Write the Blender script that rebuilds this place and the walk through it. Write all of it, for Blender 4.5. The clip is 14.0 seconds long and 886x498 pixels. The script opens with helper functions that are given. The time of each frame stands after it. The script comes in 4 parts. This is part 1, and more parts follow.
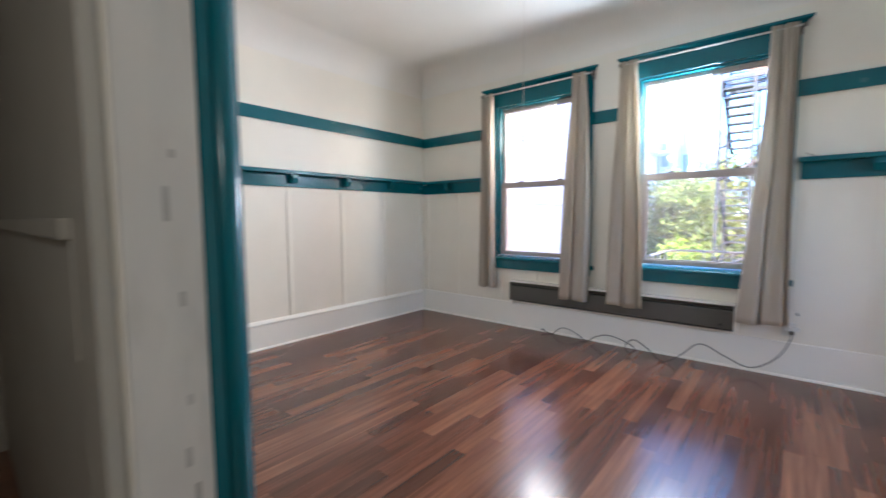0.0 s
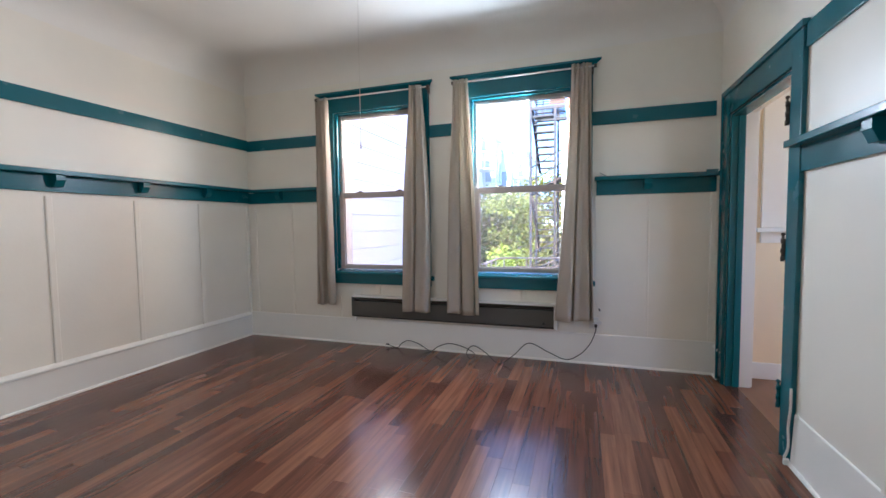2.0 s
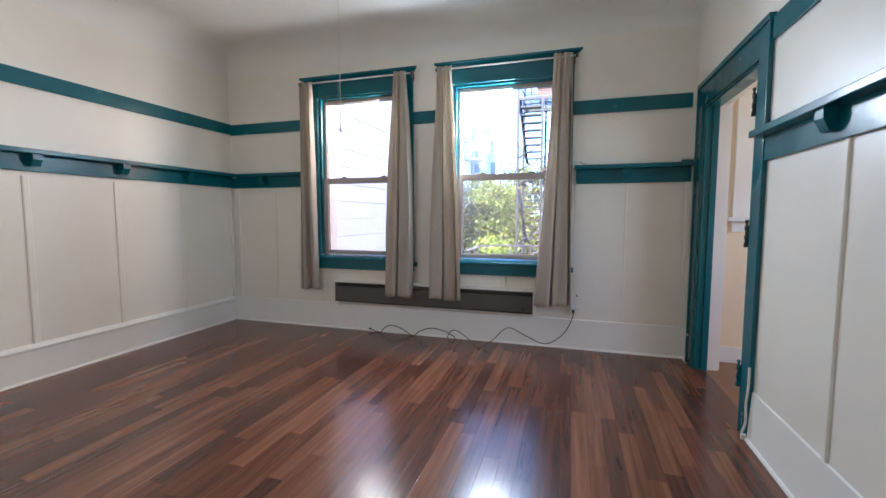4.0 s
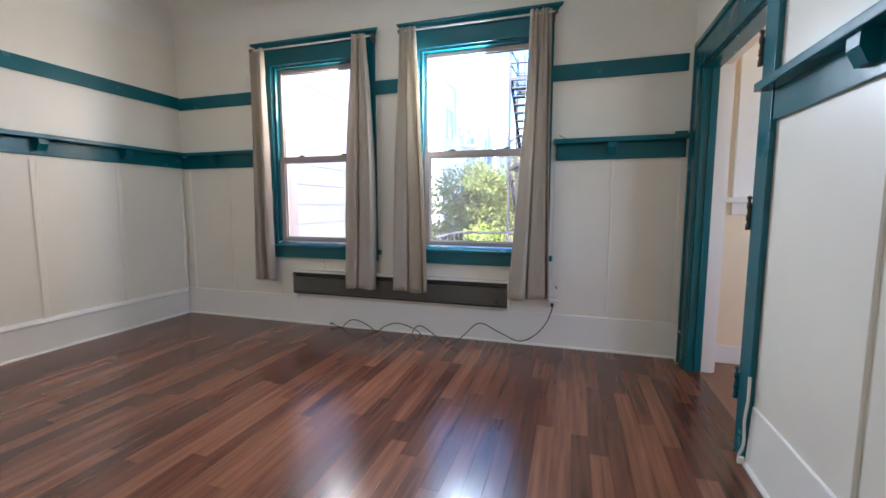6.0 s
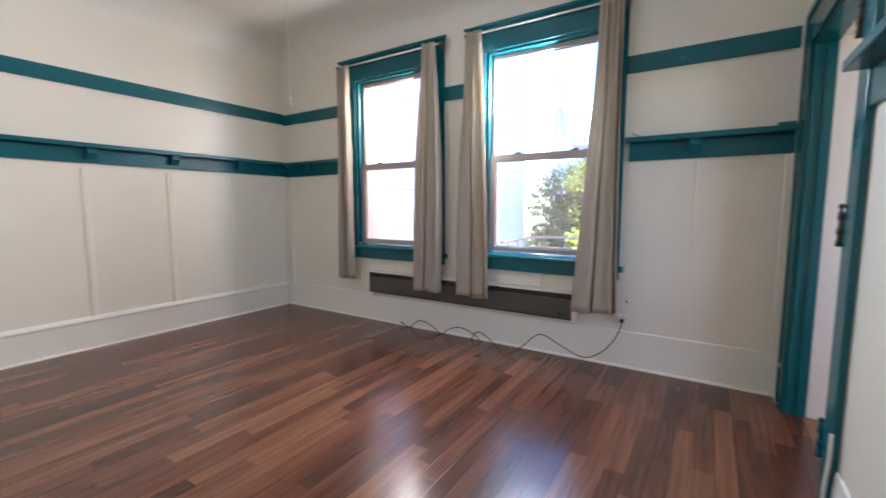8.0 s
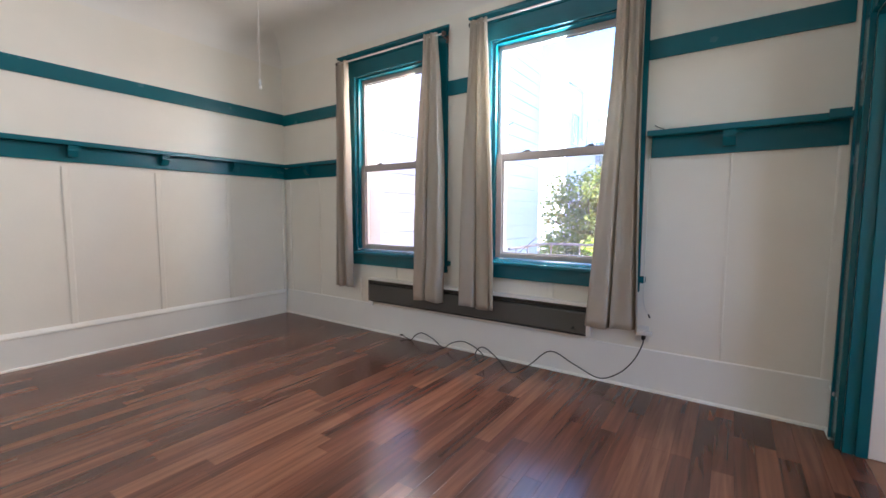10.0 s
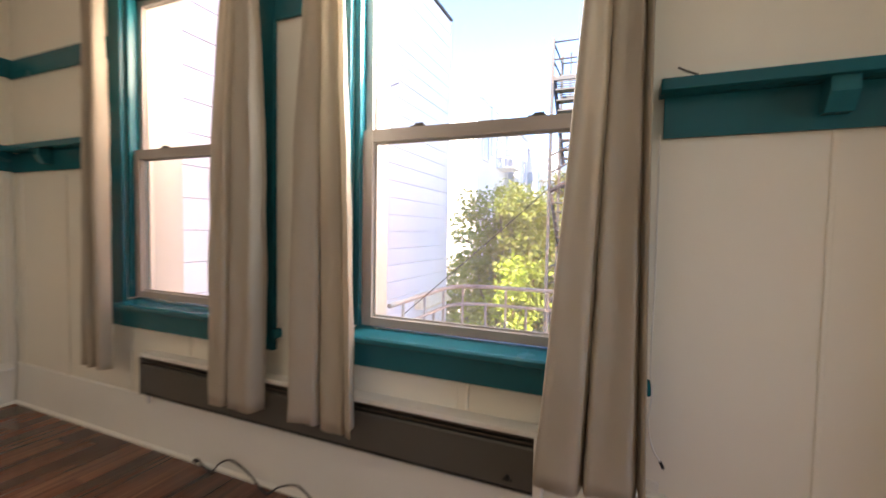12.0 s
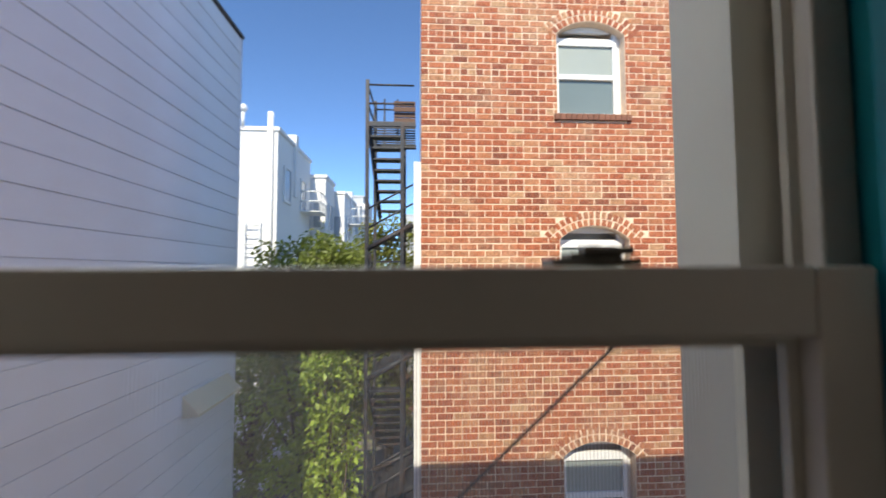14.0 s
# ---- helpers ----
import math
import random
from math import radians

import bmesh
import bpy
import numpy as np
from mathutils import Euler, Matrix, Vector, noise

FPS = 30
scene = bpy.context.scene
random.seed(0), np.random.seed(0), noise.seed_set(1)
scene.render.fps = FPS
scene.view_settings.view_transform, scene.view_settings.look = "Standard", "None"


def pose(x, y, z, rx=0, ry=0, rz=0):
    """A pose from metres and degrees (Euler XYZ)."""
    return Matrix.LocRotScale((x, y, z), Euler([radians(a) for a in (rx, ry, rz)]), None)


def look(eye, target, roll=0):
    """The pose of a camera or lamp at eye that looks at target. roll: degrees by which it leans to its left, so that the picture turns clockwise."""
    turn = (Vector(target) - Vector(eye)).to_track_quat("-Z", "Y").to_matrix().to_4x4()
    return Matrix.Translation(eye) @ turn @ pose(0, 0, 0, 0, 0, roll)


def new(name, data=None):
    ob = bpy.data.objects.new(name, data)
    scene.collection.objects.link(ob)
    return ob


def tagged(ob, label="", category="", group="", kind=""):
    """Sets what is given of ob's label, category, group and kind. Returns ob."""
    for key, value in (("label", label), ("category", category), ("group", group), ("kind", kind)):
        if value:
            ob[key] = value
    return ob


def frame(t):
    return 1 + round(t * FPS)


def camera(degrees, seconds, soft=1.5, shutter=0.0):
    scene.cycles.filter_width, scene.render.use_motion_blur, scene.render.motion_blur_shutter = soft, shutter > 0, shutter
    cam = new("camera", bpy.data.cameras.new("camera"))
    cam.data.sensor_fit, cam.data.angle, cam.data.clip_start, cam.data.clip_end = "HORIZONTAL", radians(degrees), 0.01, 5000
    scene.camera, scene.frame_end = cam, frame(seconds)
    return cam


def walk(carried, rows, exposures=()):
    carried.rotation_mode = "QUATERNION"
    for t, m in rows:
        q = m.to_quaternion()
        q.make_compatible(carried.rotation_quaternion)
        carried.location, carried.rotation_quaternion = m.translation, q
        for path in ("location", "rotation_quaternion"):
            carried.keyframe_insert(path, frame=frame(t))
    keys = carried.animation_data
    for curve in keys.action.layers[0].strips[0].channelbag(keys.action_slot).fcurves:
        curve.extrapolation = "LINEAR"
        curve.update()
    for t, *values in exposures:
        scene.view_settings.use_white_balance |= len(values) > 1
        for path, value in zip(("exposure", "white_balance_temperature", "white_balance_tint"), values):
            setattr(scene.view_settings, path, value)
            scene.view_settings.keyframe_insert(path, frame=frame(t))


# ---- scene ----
cam = camera(93.4, 14.0, shutter=0.5)
PATH = [
    (0, (3.778, -4.061, 1.235), (2.491, -2.538, 1.079), -0.3),
    (0.5, (3.771, -3.926, 1.253), (2.78, -2.197, 1.087), -0.9),
    (1, (3.689, -3.888, 1.279), (2.899, -2.058, 1.118), -1.5),
    (1.5, (3.648, -3.877, 1.296), (2.964, -2.004, 1.136), -1.6),
    (2, (3.678, -3.891, 1.247), (3.042, -1.998, 1.134), -0.7),
    (2.5, (3.703, -3.92, 1.217), (3.085, -2.021, 1.115), -0.2),
    (3, (3.735, -3.952, 1.213), (3.127, -2.051, 1.093), 0.1),
    (5.5, (3.776, -3.634, 1.163), (3.211, -1.726, 0.968), -0.5),
    (6, (3.922, -3.435, 1.145), (3.335, -1.534, 0.937), 0.0),
    (6.5, (4.056, -3.258, 1.145), (3.43, -1.37, 0.93), 0.6),
    (7, (4.174, -3.204, 1.166), (3.428, -1.36, 0.953), 0.8),
    (7.5, (4.265, -3.222, 1.173), (3.377, -1.443, 0.962), 0.5),
    (8, (4.292, -3.232, 1.178), (3.22, -1.556, 0.974), 0.0),
    (8.2, (4.293, -3.241, 1.192), (3.151, -1.613, 0.984), -0.2),
    (10.5, (4.151, -2.631, 1.125), (3.038, -0.976, 0.982), 0.4),
    (11, (4.038, -2.223, 1.166), (3.029, -0.501, 1.041), 0.5),
    (11.5, (3.855, -1.83, 1.193), (2.931, -0.06, 1.078), 0.6),
    (12, (3.668, -1.454, 1.201), (2.899, 0.39, 1.11), 1.1),
    (12.5, (3.486, -1.054, 1.273), (2.909, 0.859, 1.172), 1.7),
    (13, (3.338, -0.698, 1.382), (3.004, 1.274, 1.349), 1.3),
    (13.5, (3.287, -0.437, 1.481), (3.179, 1.56, 1.509), 1.1),
    (14, (3.268, -0.254, 1.601), (3.392, 1.739, 1.708), -0.2),
]
walk(cam, [(t, look(e, g, r)) for t, e, g, r in PATH],
     exposures=[(0.0, 3.75, 6100, 9), (0.5, 3.55, 6150, 10), (1.0, 3.45, 6200, 11), (3.0, 3.4, 6200, 11), (6.0, 3.45, 6200, 10), (8.0, 3.58, 6400, 12), (10.5, 3.52, 6300, 11), (11.0, 3.5, 6900, 12), (11.5, 3.4, 7300, 12),
                (12.0, 3.25, 8700, 16), (12.5, 2.95, 9800, 15), (13.0, 2.65, 9400, 11), (13.5, 1.6, 9300, 5), (14.0, 1.0, 7400, 5)])

# ---- world and sun ----
SUN_EL = 45.0
world = bpy.data.worlds.new("sky")
scene.world = world
world.use_nodes = True
wn = world.node_tree.nodes
sky = wn.new("ShaderNodeTexSky")
sky.sky_type = "NISHITA"
sky.sun_disc = False
sky.sun_elevation = radians(SUN_EL)
sky.sun_rotation = radians(188)
sky.dust_density, sky.ozone_density, sky.altitude = 0.0, 10.0, 3500
wn["Background"].inputs["Strength"].default_value = 0.15
world.node_tree.links.new(sky.outputs["Color"], wn["Background"].inputs["Color"])
sun = new("sun", bpy.data.lights.new("sun", "SUN"))
sun.data.energy, sun.data.angle, sun.data.color = 3.2, radians(0.5), (1.0, 0.95, 0.87)
sun.matrix_world = look((0, 0, 30), (0.14 * 30, 30 * math.cos(radians(SUN_EL)) / math.sin(radians(SUN_EL)), 0))


# lamps added outside the top of each window's opening to boost the sky's daylight
for sx, wide, tall, power, tone in ((1.657, 0.70, 0.36, 2.0, (1.0, 0.94, 0.88)), (3.03, 0.56, 0.44, 9.6, (0.72, 0.85, 1.0))):
    sky_lamp = new("added_daylight", bpy.data.lights.new("added_daylight", "AREA"))
    sky_lamp.data.shape, sky_lamp.data.size, sky_lamp.data.size_y = "RECTANGLE", wide, tall
    sky_lamp.data.energy, sky_lamp.data.color = power, tone
    sky_lamp.matrix_world = look((sx, 0.24, 2.40 - tall / 2), (sx - 1.35, -1.9, 1.45))

# warm lamp added at an unseen side opening to brighten the next room
side_lamp = new("added_daylight", bpy.data.lights.new("added_daylight", "AREA"))
side_lamp.data.shape, side_lamp.data.size, side_lamp.data.size_y = "RECTANGLE", 1.1, 1.4
side_lamp.data.energy, side_lamp.data.color = 2.0, (1.0, 0.90, 0.76)
side_lamp.matrix_world = look((7.25, -1.70, 1.55), (5.0, -1.3, 1.2))

# unseen lamp added in the entrance hall, its light spilling into the room
hall_fill_lamp = new("hall_fill_lamp", bpy.data.lights.new("hall_fill_lamp", "AREA"))
hall_fill_lamp.data.shape, hall_fill_lamp.data.size, hall_fill_lamp.data.energy, hall_fill_lamp.data.color = "DISK", 0.5, 1.0, (1.0, 0.93, 0.84)
hall_fill_lamp.matrix_world = look((4.6, -5.0, 2.68), (3.9, -4.4, 0.6))

# ---- materials ----
def mat(name, color, rough=0.5, metal=0.0, grain=0.0, scale=8.0, bump=0.0, bump_scale=60.0, spec=0.5,
        dirt=None, dirt_amount=0.0, stretch=(1, 1, 1), rand=0.0, island=False, coat=0.0):
    """Principled surface: colour varied by two noises and per piece, and a fine relief."""
    m = bpy.data.materials.new(name)
    m.use_nodes = True
    nt = m.node_tree
    n, l = nt.nodes, nt.links
    b = n["Principled BSDF"]
    b.inputs["Metallic"].default_value = metal
    b.inputs["Specular IOR Level"].default_value = spec
    b.inputs["Coat Weight"].default_value = coat
    b.inputs["Coat Roughness"].default_value = 0.12
    tc = n.new("ShaderNodeTexCoord")
    mp = n.new("ShaderNodeMapping")
    mp.inputs["Scale"].default_value = stretch
    l.new(tc.outputs["Object"], mp.inputs["Vector"])
    n1 = n.new("ShaderNodeTexNoise")
    n1.inputs["Scale"].default_value, n1.inputs["Detail"].default_value = scale, 5
    n2 = n.new("ShaderNodeTexNoise")
    n2.inputs["Scale"].default_value, n2.inputs["Detail"].default_value = scale * 0.17, 3
    for k in (n1, n2):
        l.new(mp.outputs["Vector"], k.inputs["Vector"])
    add = n.new("ShaderNodeMath")
    add.operation = "ADD"
    l.new(n1.outputs["Fac"], add.inputs[0])
    l.new(n2.outputs["Fac"], add.inputs[1])
    last = add.outputs["Value"]
    low = 0.7
    if rand:
        oi = n.new("ShaderNodeNewGeometry") if island else n.new("ShaderNodeObjectInfo")
        mul = n.new("ShaderNodeMath")
        mul.operation, mul.inputs[1].default_value = "MULTIPLY_ADD", rand
        l.new(oi.outputs["Random Per Island" if island else "Random"], mul.inputs[0])
        l.new(last, mul.inputs[2])
        sub = n.new("ShaderNodeMath")
        sub.operation, sub.inputs[1].default_value = "SUBTRACT", rand / 2
        l.new(mul.outputs["Value"], sub.inputs[0])
        last = sub.outputs["Value"]
    rmp = n.new("ShaderNodeMapRange")
    rmp.inputs["From Min"].default_value, rmp.inputs["From Max"].default_value = low, 1.3
    rmp.inputs["To Min"].default_value, rmp.inputs["To Max"].default_value = 1 - grain, 1 + grain
    l.new(last, rmp.inputs["Value"])
    hsv = n.new("ShaderNodeHueSaturation")
    hsv.inputs["Color"].default_value = (*color, 1)
    l.new(rmp.outputs["Result"], hsv.inputs["Value"])
    out = hsv.outputs["Color"]
    if dirt:
        n3 = n.new("ShaderNodeTexNoise")
        n3.inputs["Scale"].default_value, n3.inputs["Detail"].default_value = scale * 0.35, 6
        l.new(mp.outputs["Vector"], n3.inputs["Vector"])
        cr = n.new("ShaderNodeValToRGB")
        cr.color_ramp.elements[0].position, cr.color_ramp.elements[1].position = 0.5, 0.72
        cr.color_ramp.elements[1].color = (dirt_amount,) * 3 + (1,)
        l.new(n3.outputs["Fac"], cr.inputs["Fac"])
        mx = n.new("ShaderNodeMix")
        mx.data_type = "RGBA"
        mx.inputs["B"].default_value = (*dirt, 1)
        l.new(cr.outputs["Color"], mx.inputs["Factor"])
        l.new(out, mx.inputs["A"])
        out = mx.outputs["Result"]
    l.new(out, b.inputs["Base Color"])
    rr = n.new("ShaderNodeMapRange")
    rr.inputs["From Min"].default_value, rr.inputs["From Max"].default_value = 0.3, 0.7
    rr.inputs["To Min"].default_value, rr.inputs["To Max"].default_value = rough * 0.85, min(1, rough * 1.15)
    l.new(n1.outputs["Fac"], rr.inputs["Value"])
    l.new(rr.outputs["Result"], b.inputs["Roughness"])
    if bump:
        nb = n.new("ShaderNodeTexNoise")
        nb.inputs["Scale"].default_value, nb.inputs["Detail"].default_value = bump_scale, 4
        l.new(mp.outputs["Vector"], nb.inputs["Vector"])
        bp = n.new("ShaderNodeBump")
        bp.inputs["Strength"].default_value, bp.inputs["Distance"].default_value = bump, 0.004
        l.new(nb.outputs["Fac"], bp.inputs["Height"])
        l.new(bp.outputs["Normal"], b.inputs["Normal"])
    return m


def plank_mat(name, hue_a, hue_b, hue_c, rough):
    """Laminate: a tone for each board, long grain and a clear lacquer."""
    m = mat(name, hue_a, rough, stretch=(14, 0.9, 1))
    n, l = m.node_tree.nodes, m.node_tree.links
    b = n["Principled BSDF"]
    oi = n.new("ShaderNodeObjectInfo")
    tone = n.new("ShaderNodeValToRGB")
    e = tone.color_ramp.elements
    e[0].color, e[1].color = (*hue_b, 1), (*hue_c, 1)
    mid = tone.color_ramp.elements.new(0.45)
    mid.color = (*hue_a, 1)
    l.new(oi.outputs["Random"], tone.inputs["Fac"])
    tc = n.new("ShaderNodeTexCoord")
    off = n.new("ShaderNodeVectorMath")
    off.operation = "ADD"
    l.new(tc.outputs["Object"], off.inputs[0])
    l.new(oi.outputs["Location"], off.inputs[1])
    mp = n.new("ShaderNodeMapping")
    mp.inputs["Scale"].default_value = (24, 1.1, 1)
    l.new(off.outputs["Vector"], mp.inputs["Vector"])
    g = n.new("ShaderNodeTexNoise")
    g.inputs["Scale"].default_value, g.inputs["Detail"].default_value, g.inputs["Distortion"].default_value = 1.6, 7, 0.6
    l.new(mp.outputs["Vector"], g.inputs["Vector"])
    r = n.new("ShaderNodeMapRange")
    r.inputs["From Min"].default_value, r.inputs["From Max"].default_value = 0.3, 0.72
    r.inputs["To Min"].default_value, r.inputs["To Max"].default_value = 0.62, 1.38
    l.new(g.outputs["Fac"], r.inputs["Value"])
    hsv = n.new("ShaderNodeHueSaturation")
    l.new(tone.outputs["Color"], hsv.inputs["Color"])
    l.new(r.outputs["Result"], hsv.inputs["Value"])
    l.new(hsv.outputs["Color"], b.inputs["Base Color"])
    return m


def glass_mat(name, tint=(1, 1, 1), gloss=1.0, veil=0.0):
    """Thin window glass: see-through with a Fresnel reflection and a little dust."""
    m = bpy.data.materials.new(name)
    m.use_nodes = True
    n, l = m.node_tree.nodes, m.node_tree.links
    n.remove(n["Principled BSDF"])
    tr, gl, df = n.new("ShaderNodeBsdfTransparent"), n.new("ShaderNodeBsdfGlossy"), n.new("ShaderNodeBsdfDiffuse")
    tr.inputs["Color"].default_value = (*tint, 1)
    gl.inputs["Roughness"].default_value = 0.01
    df.inputs["Color"].default_value = (0.8, 0.8, 0.8, 1)
    fr = n.new("ShaderNodeLayerWeight")
    fr.inputs["Blend"].default_value = 0.5
    pw = n.new("ShaderNodeMath")
    pw.operation, pw.inputs[1].default_value = "POWER", 5
    l.new(fr.outputs["Facing"], pw.inputs[0])
    mu = n.new("ShaderNodeMath")
    mu.operation, mu.inputs[1].default_value, mu.inputs[2].default_value = "MULTIPLY_ADD", 0.9 * gloss, 0.03 * gloss
    l.new(pw.outputs["Value"], mu.inputs[0])
    m1, m2 = n.new("ShaderNodeMixShader"), n.new("ShaderNodeMixShader")
    m1.inputs["Fac"].default_value = veil
    l.new(tr.outputs["BSDF"], m1.inputs[1])
    l.new(df.outputs["BSDF"], m1.inputs[2])
    l.new(mu.outputs["Value"], m2.inputs["Fac"])
    l.new(m1.outputs["Shader"], m2.inputs[1])
    l.new(gl.outputs["BSDF"], m2.inputs[2])
    l.new(m2.outputs["Shader"], n["Material Output"].inputs["Surface"])
    return m


def screen_mat(name):
    """Insect screen: fine wires that let most of the light pass."""
    m = bpy.data.materials.new(name)
    m.use_nodes = True
    n, l = m.node_tree.nodes, m.node_tree.links
    n.remove(n["Principled BSDF"])
    tr, df = n.new("ShaderNodeBsdfTransparent"), n.new("ShaderNodeBsdfTranslucent")
    df.inputs["Color"].default_value = (0.30, 0.295, 0.29, 1)
    tc, wv = n.new("ShaderNodeTexCoord"), n.new("ShaderNodeTexWave")
    wv.bands_direction = "X"
    wv.inputs["Scale"].default_value = 95
    l.new(tc.outputs["Object"], wv.inputs["Vector"])
    mr = n.new("ShaderNodeMapRange")
    mr.inputs["To Min"].default_value, mr.inputs["To Max"].default_value = 0.09, 0.21
    l.new(wv.outputs["Fac"], mr.inputs["Value"])
    mx = n.new("ShaderNodeMixShader")
    l.new(mr.outputs["Result"], mx.inputs["Fac"])
    l.new(tr.outputs["BSDF"], mx.inputs[1])
    l.new(df.outputs["BSDF"], mx.inputs[2])
    l.new(mx.outputs["Shader"], n["Material Output"].inputs["Surface"])
    return m


CREAM = mat("cream_paint", (0.86, 0.815, 0.72), 0.38, grain=0.03, scale=3, bump=0.12, bump_scale=35)
CEIL = mat("ceiling_paint", (0.86, 0.83, 0.77), 0.55, grain=0.03, scale=2.5, bump=0.1, bump_scale=30)
WHITE = mat("white_gloss_paint", (0.86, 0.835, 0.78), 0.34, grain=0.015, scale=6, bump=0.05, bump_scale=30)
CHIPPED = mat("chipped_white_paint", (0.66, 0.64, 0.60), 0.35, grain=0.06, scale=24, bump=0.3, bump_scale=30,
              dirt=(0.33, 0.31, 0.28), dirt_amount=0.8, stretch=(1, 1, 0.25))
TEAL = mat("teal_gloss_paint", (0.002, 0.118, 0.150), 0.24, grain=0.08, scale=6, bump=0.14, bump_scale=40, spec=0.38)
SASH = mat("sash_paint", (0.42, 0.37, 0.34), 0.42, grain=0.06, scale=9, bump=0.15, bump_scale=60)
STRIP = mat("glazing_strip", (0.42, 0.38, 0.34), 0.5, grain=0.05)
CLOTH = mat("curtain_cloth", (0.56, 0.49, 0.41), 0.85, grain=0.06, scale=14, bump=0.35, bump_scale=380, spec=0.15, stretch=(1, 1, 0.5))
ct = CLOTH.node_tree
tl, ms = ct.nodes.new("ShaderNodeBsdfTranslucent"), ct.nodes.new("ShaderNodeMixShader")
tl.inputs["Color"].default_value, ms.inputs["Fac"].default_value = (0.68, 0.61, 0.50, 1), 0.28
ct.links.new(ct.nodes["Principled BSDF"].outputs["BSDF"], ms.inputs[1])
ct.links.new(tl.outputs["BSDF"], ms.inputs[2])
ct.links.new(ms.outputs["Shader"], ct.nodes["Material Output"].inputs["Surface"])
DARKMETAL = mat("dark_bronze_metal", (0.10, 0.085, 0.07), 0.4, metal=0.4, grain=0.1)
BLACK = mat("black_plastic", (0.015, 0.015, 0.016), 0.45, grain=0.1)
HEATER = mat("taupe_enamel", (0.095, 0.088, 0.076), 0.45, grain=0.05, scale=5, bump=0.05)
PLASTIC = mat("white_plastic", (0.78, 0.76, 0.72), 0.35, grain=0.02)
CORD = mat("cotton_cord", (0.75, 0.72, 0.66), 0.8, grain=0.05)
FLOOR = plank_mat("laminate_boards", (0.132, 0.046, 0.027), (0.068, 0.024, 0.015), (0.205, 0.080, 0.044), 0.20)
FLOOR.node_tree.nodes["Principled BSDF"].inputs["Specular IOR Level"].default_value = 0.6
SUBFLOOR = mat("floor_joint", (0.03, 0.014, 0.010), 0.6, grain=0.1)
WARM = mat("warm_cream_paint", (0.88, 0.72, 0.50), 0.45, grain=0.04, scale=3, bump=0.1)
HOODPAINT = mat("cream_enamel", (0.72, 0.66, 0.50), 0.5, grain=0.08, scale=4)
OLDFLOOR = mat("old_floorboards", (0.24, 0.12, 0.07), 0.35, grain=0.2, scale=5, stretch=(12, 1, 1))
CHIP = mat("bare_old_paint", (0.47, 0.455, 0.43), 0.7, grain=0.2, scale=30)
HALLPAINT = mat("hall_paint", (0.42, 0.40, 0.35), 0.5, grain=0.04, scale=3, bump=0.1)
GLASS = glass_mat("window_glass", gloss=0.03, veil=0.012)
SCREEN = screen_mat("insect_screen")
DARKGLASS = mat("dark_window_glass", (0.16, 0.20, 0.19), 0.06, grain=0.1, scale=1, spec=0.8)
# distant panes: the washed-out glare of the bright view is in the colour
FARGLASS = mat("washed_out_glass", (0.40, 0.43, 0.46), 0.2, grain=0.1, scale=1)
BLIND = mat("roller_blind", (0.30, 0.34, 0.32), 0.6, grain=0.04)
SIDING = mat("pale_blue_siding", (0.74, 0.80, 0.90), 0.5, grain=0.06, scale=2, bump=0.15, bump_scale=18, rand=0.3,
             dirt=(0.66, 0.66, 0.71), dirt_amount=0.5, stretch=(1, 0.5, 1))
STUCCO = mat("white_stucco", (0.78, 0.78, 0.77), 0.8, grain=0.05, scale=0.8, bump=0.2, bump_scale=12)
GREYSTUCCO = mat("grey_stucco", (0.50, 0.52, 0.54), 0.8, grain=0.06, scale=0.8, bump=0.2, bump_scale=12)
REVEAL = mat("exterior_trim_paint", (0.64, 0.59, 0.52), 0.5, grain=0.05, scale=4, bump=0.15)
MORTAR = mat("lime_mortar", (0.78, 0.60, 0.45), 0.9, grain=0.12, scale=9, bump=0.5, bump_scale=60)


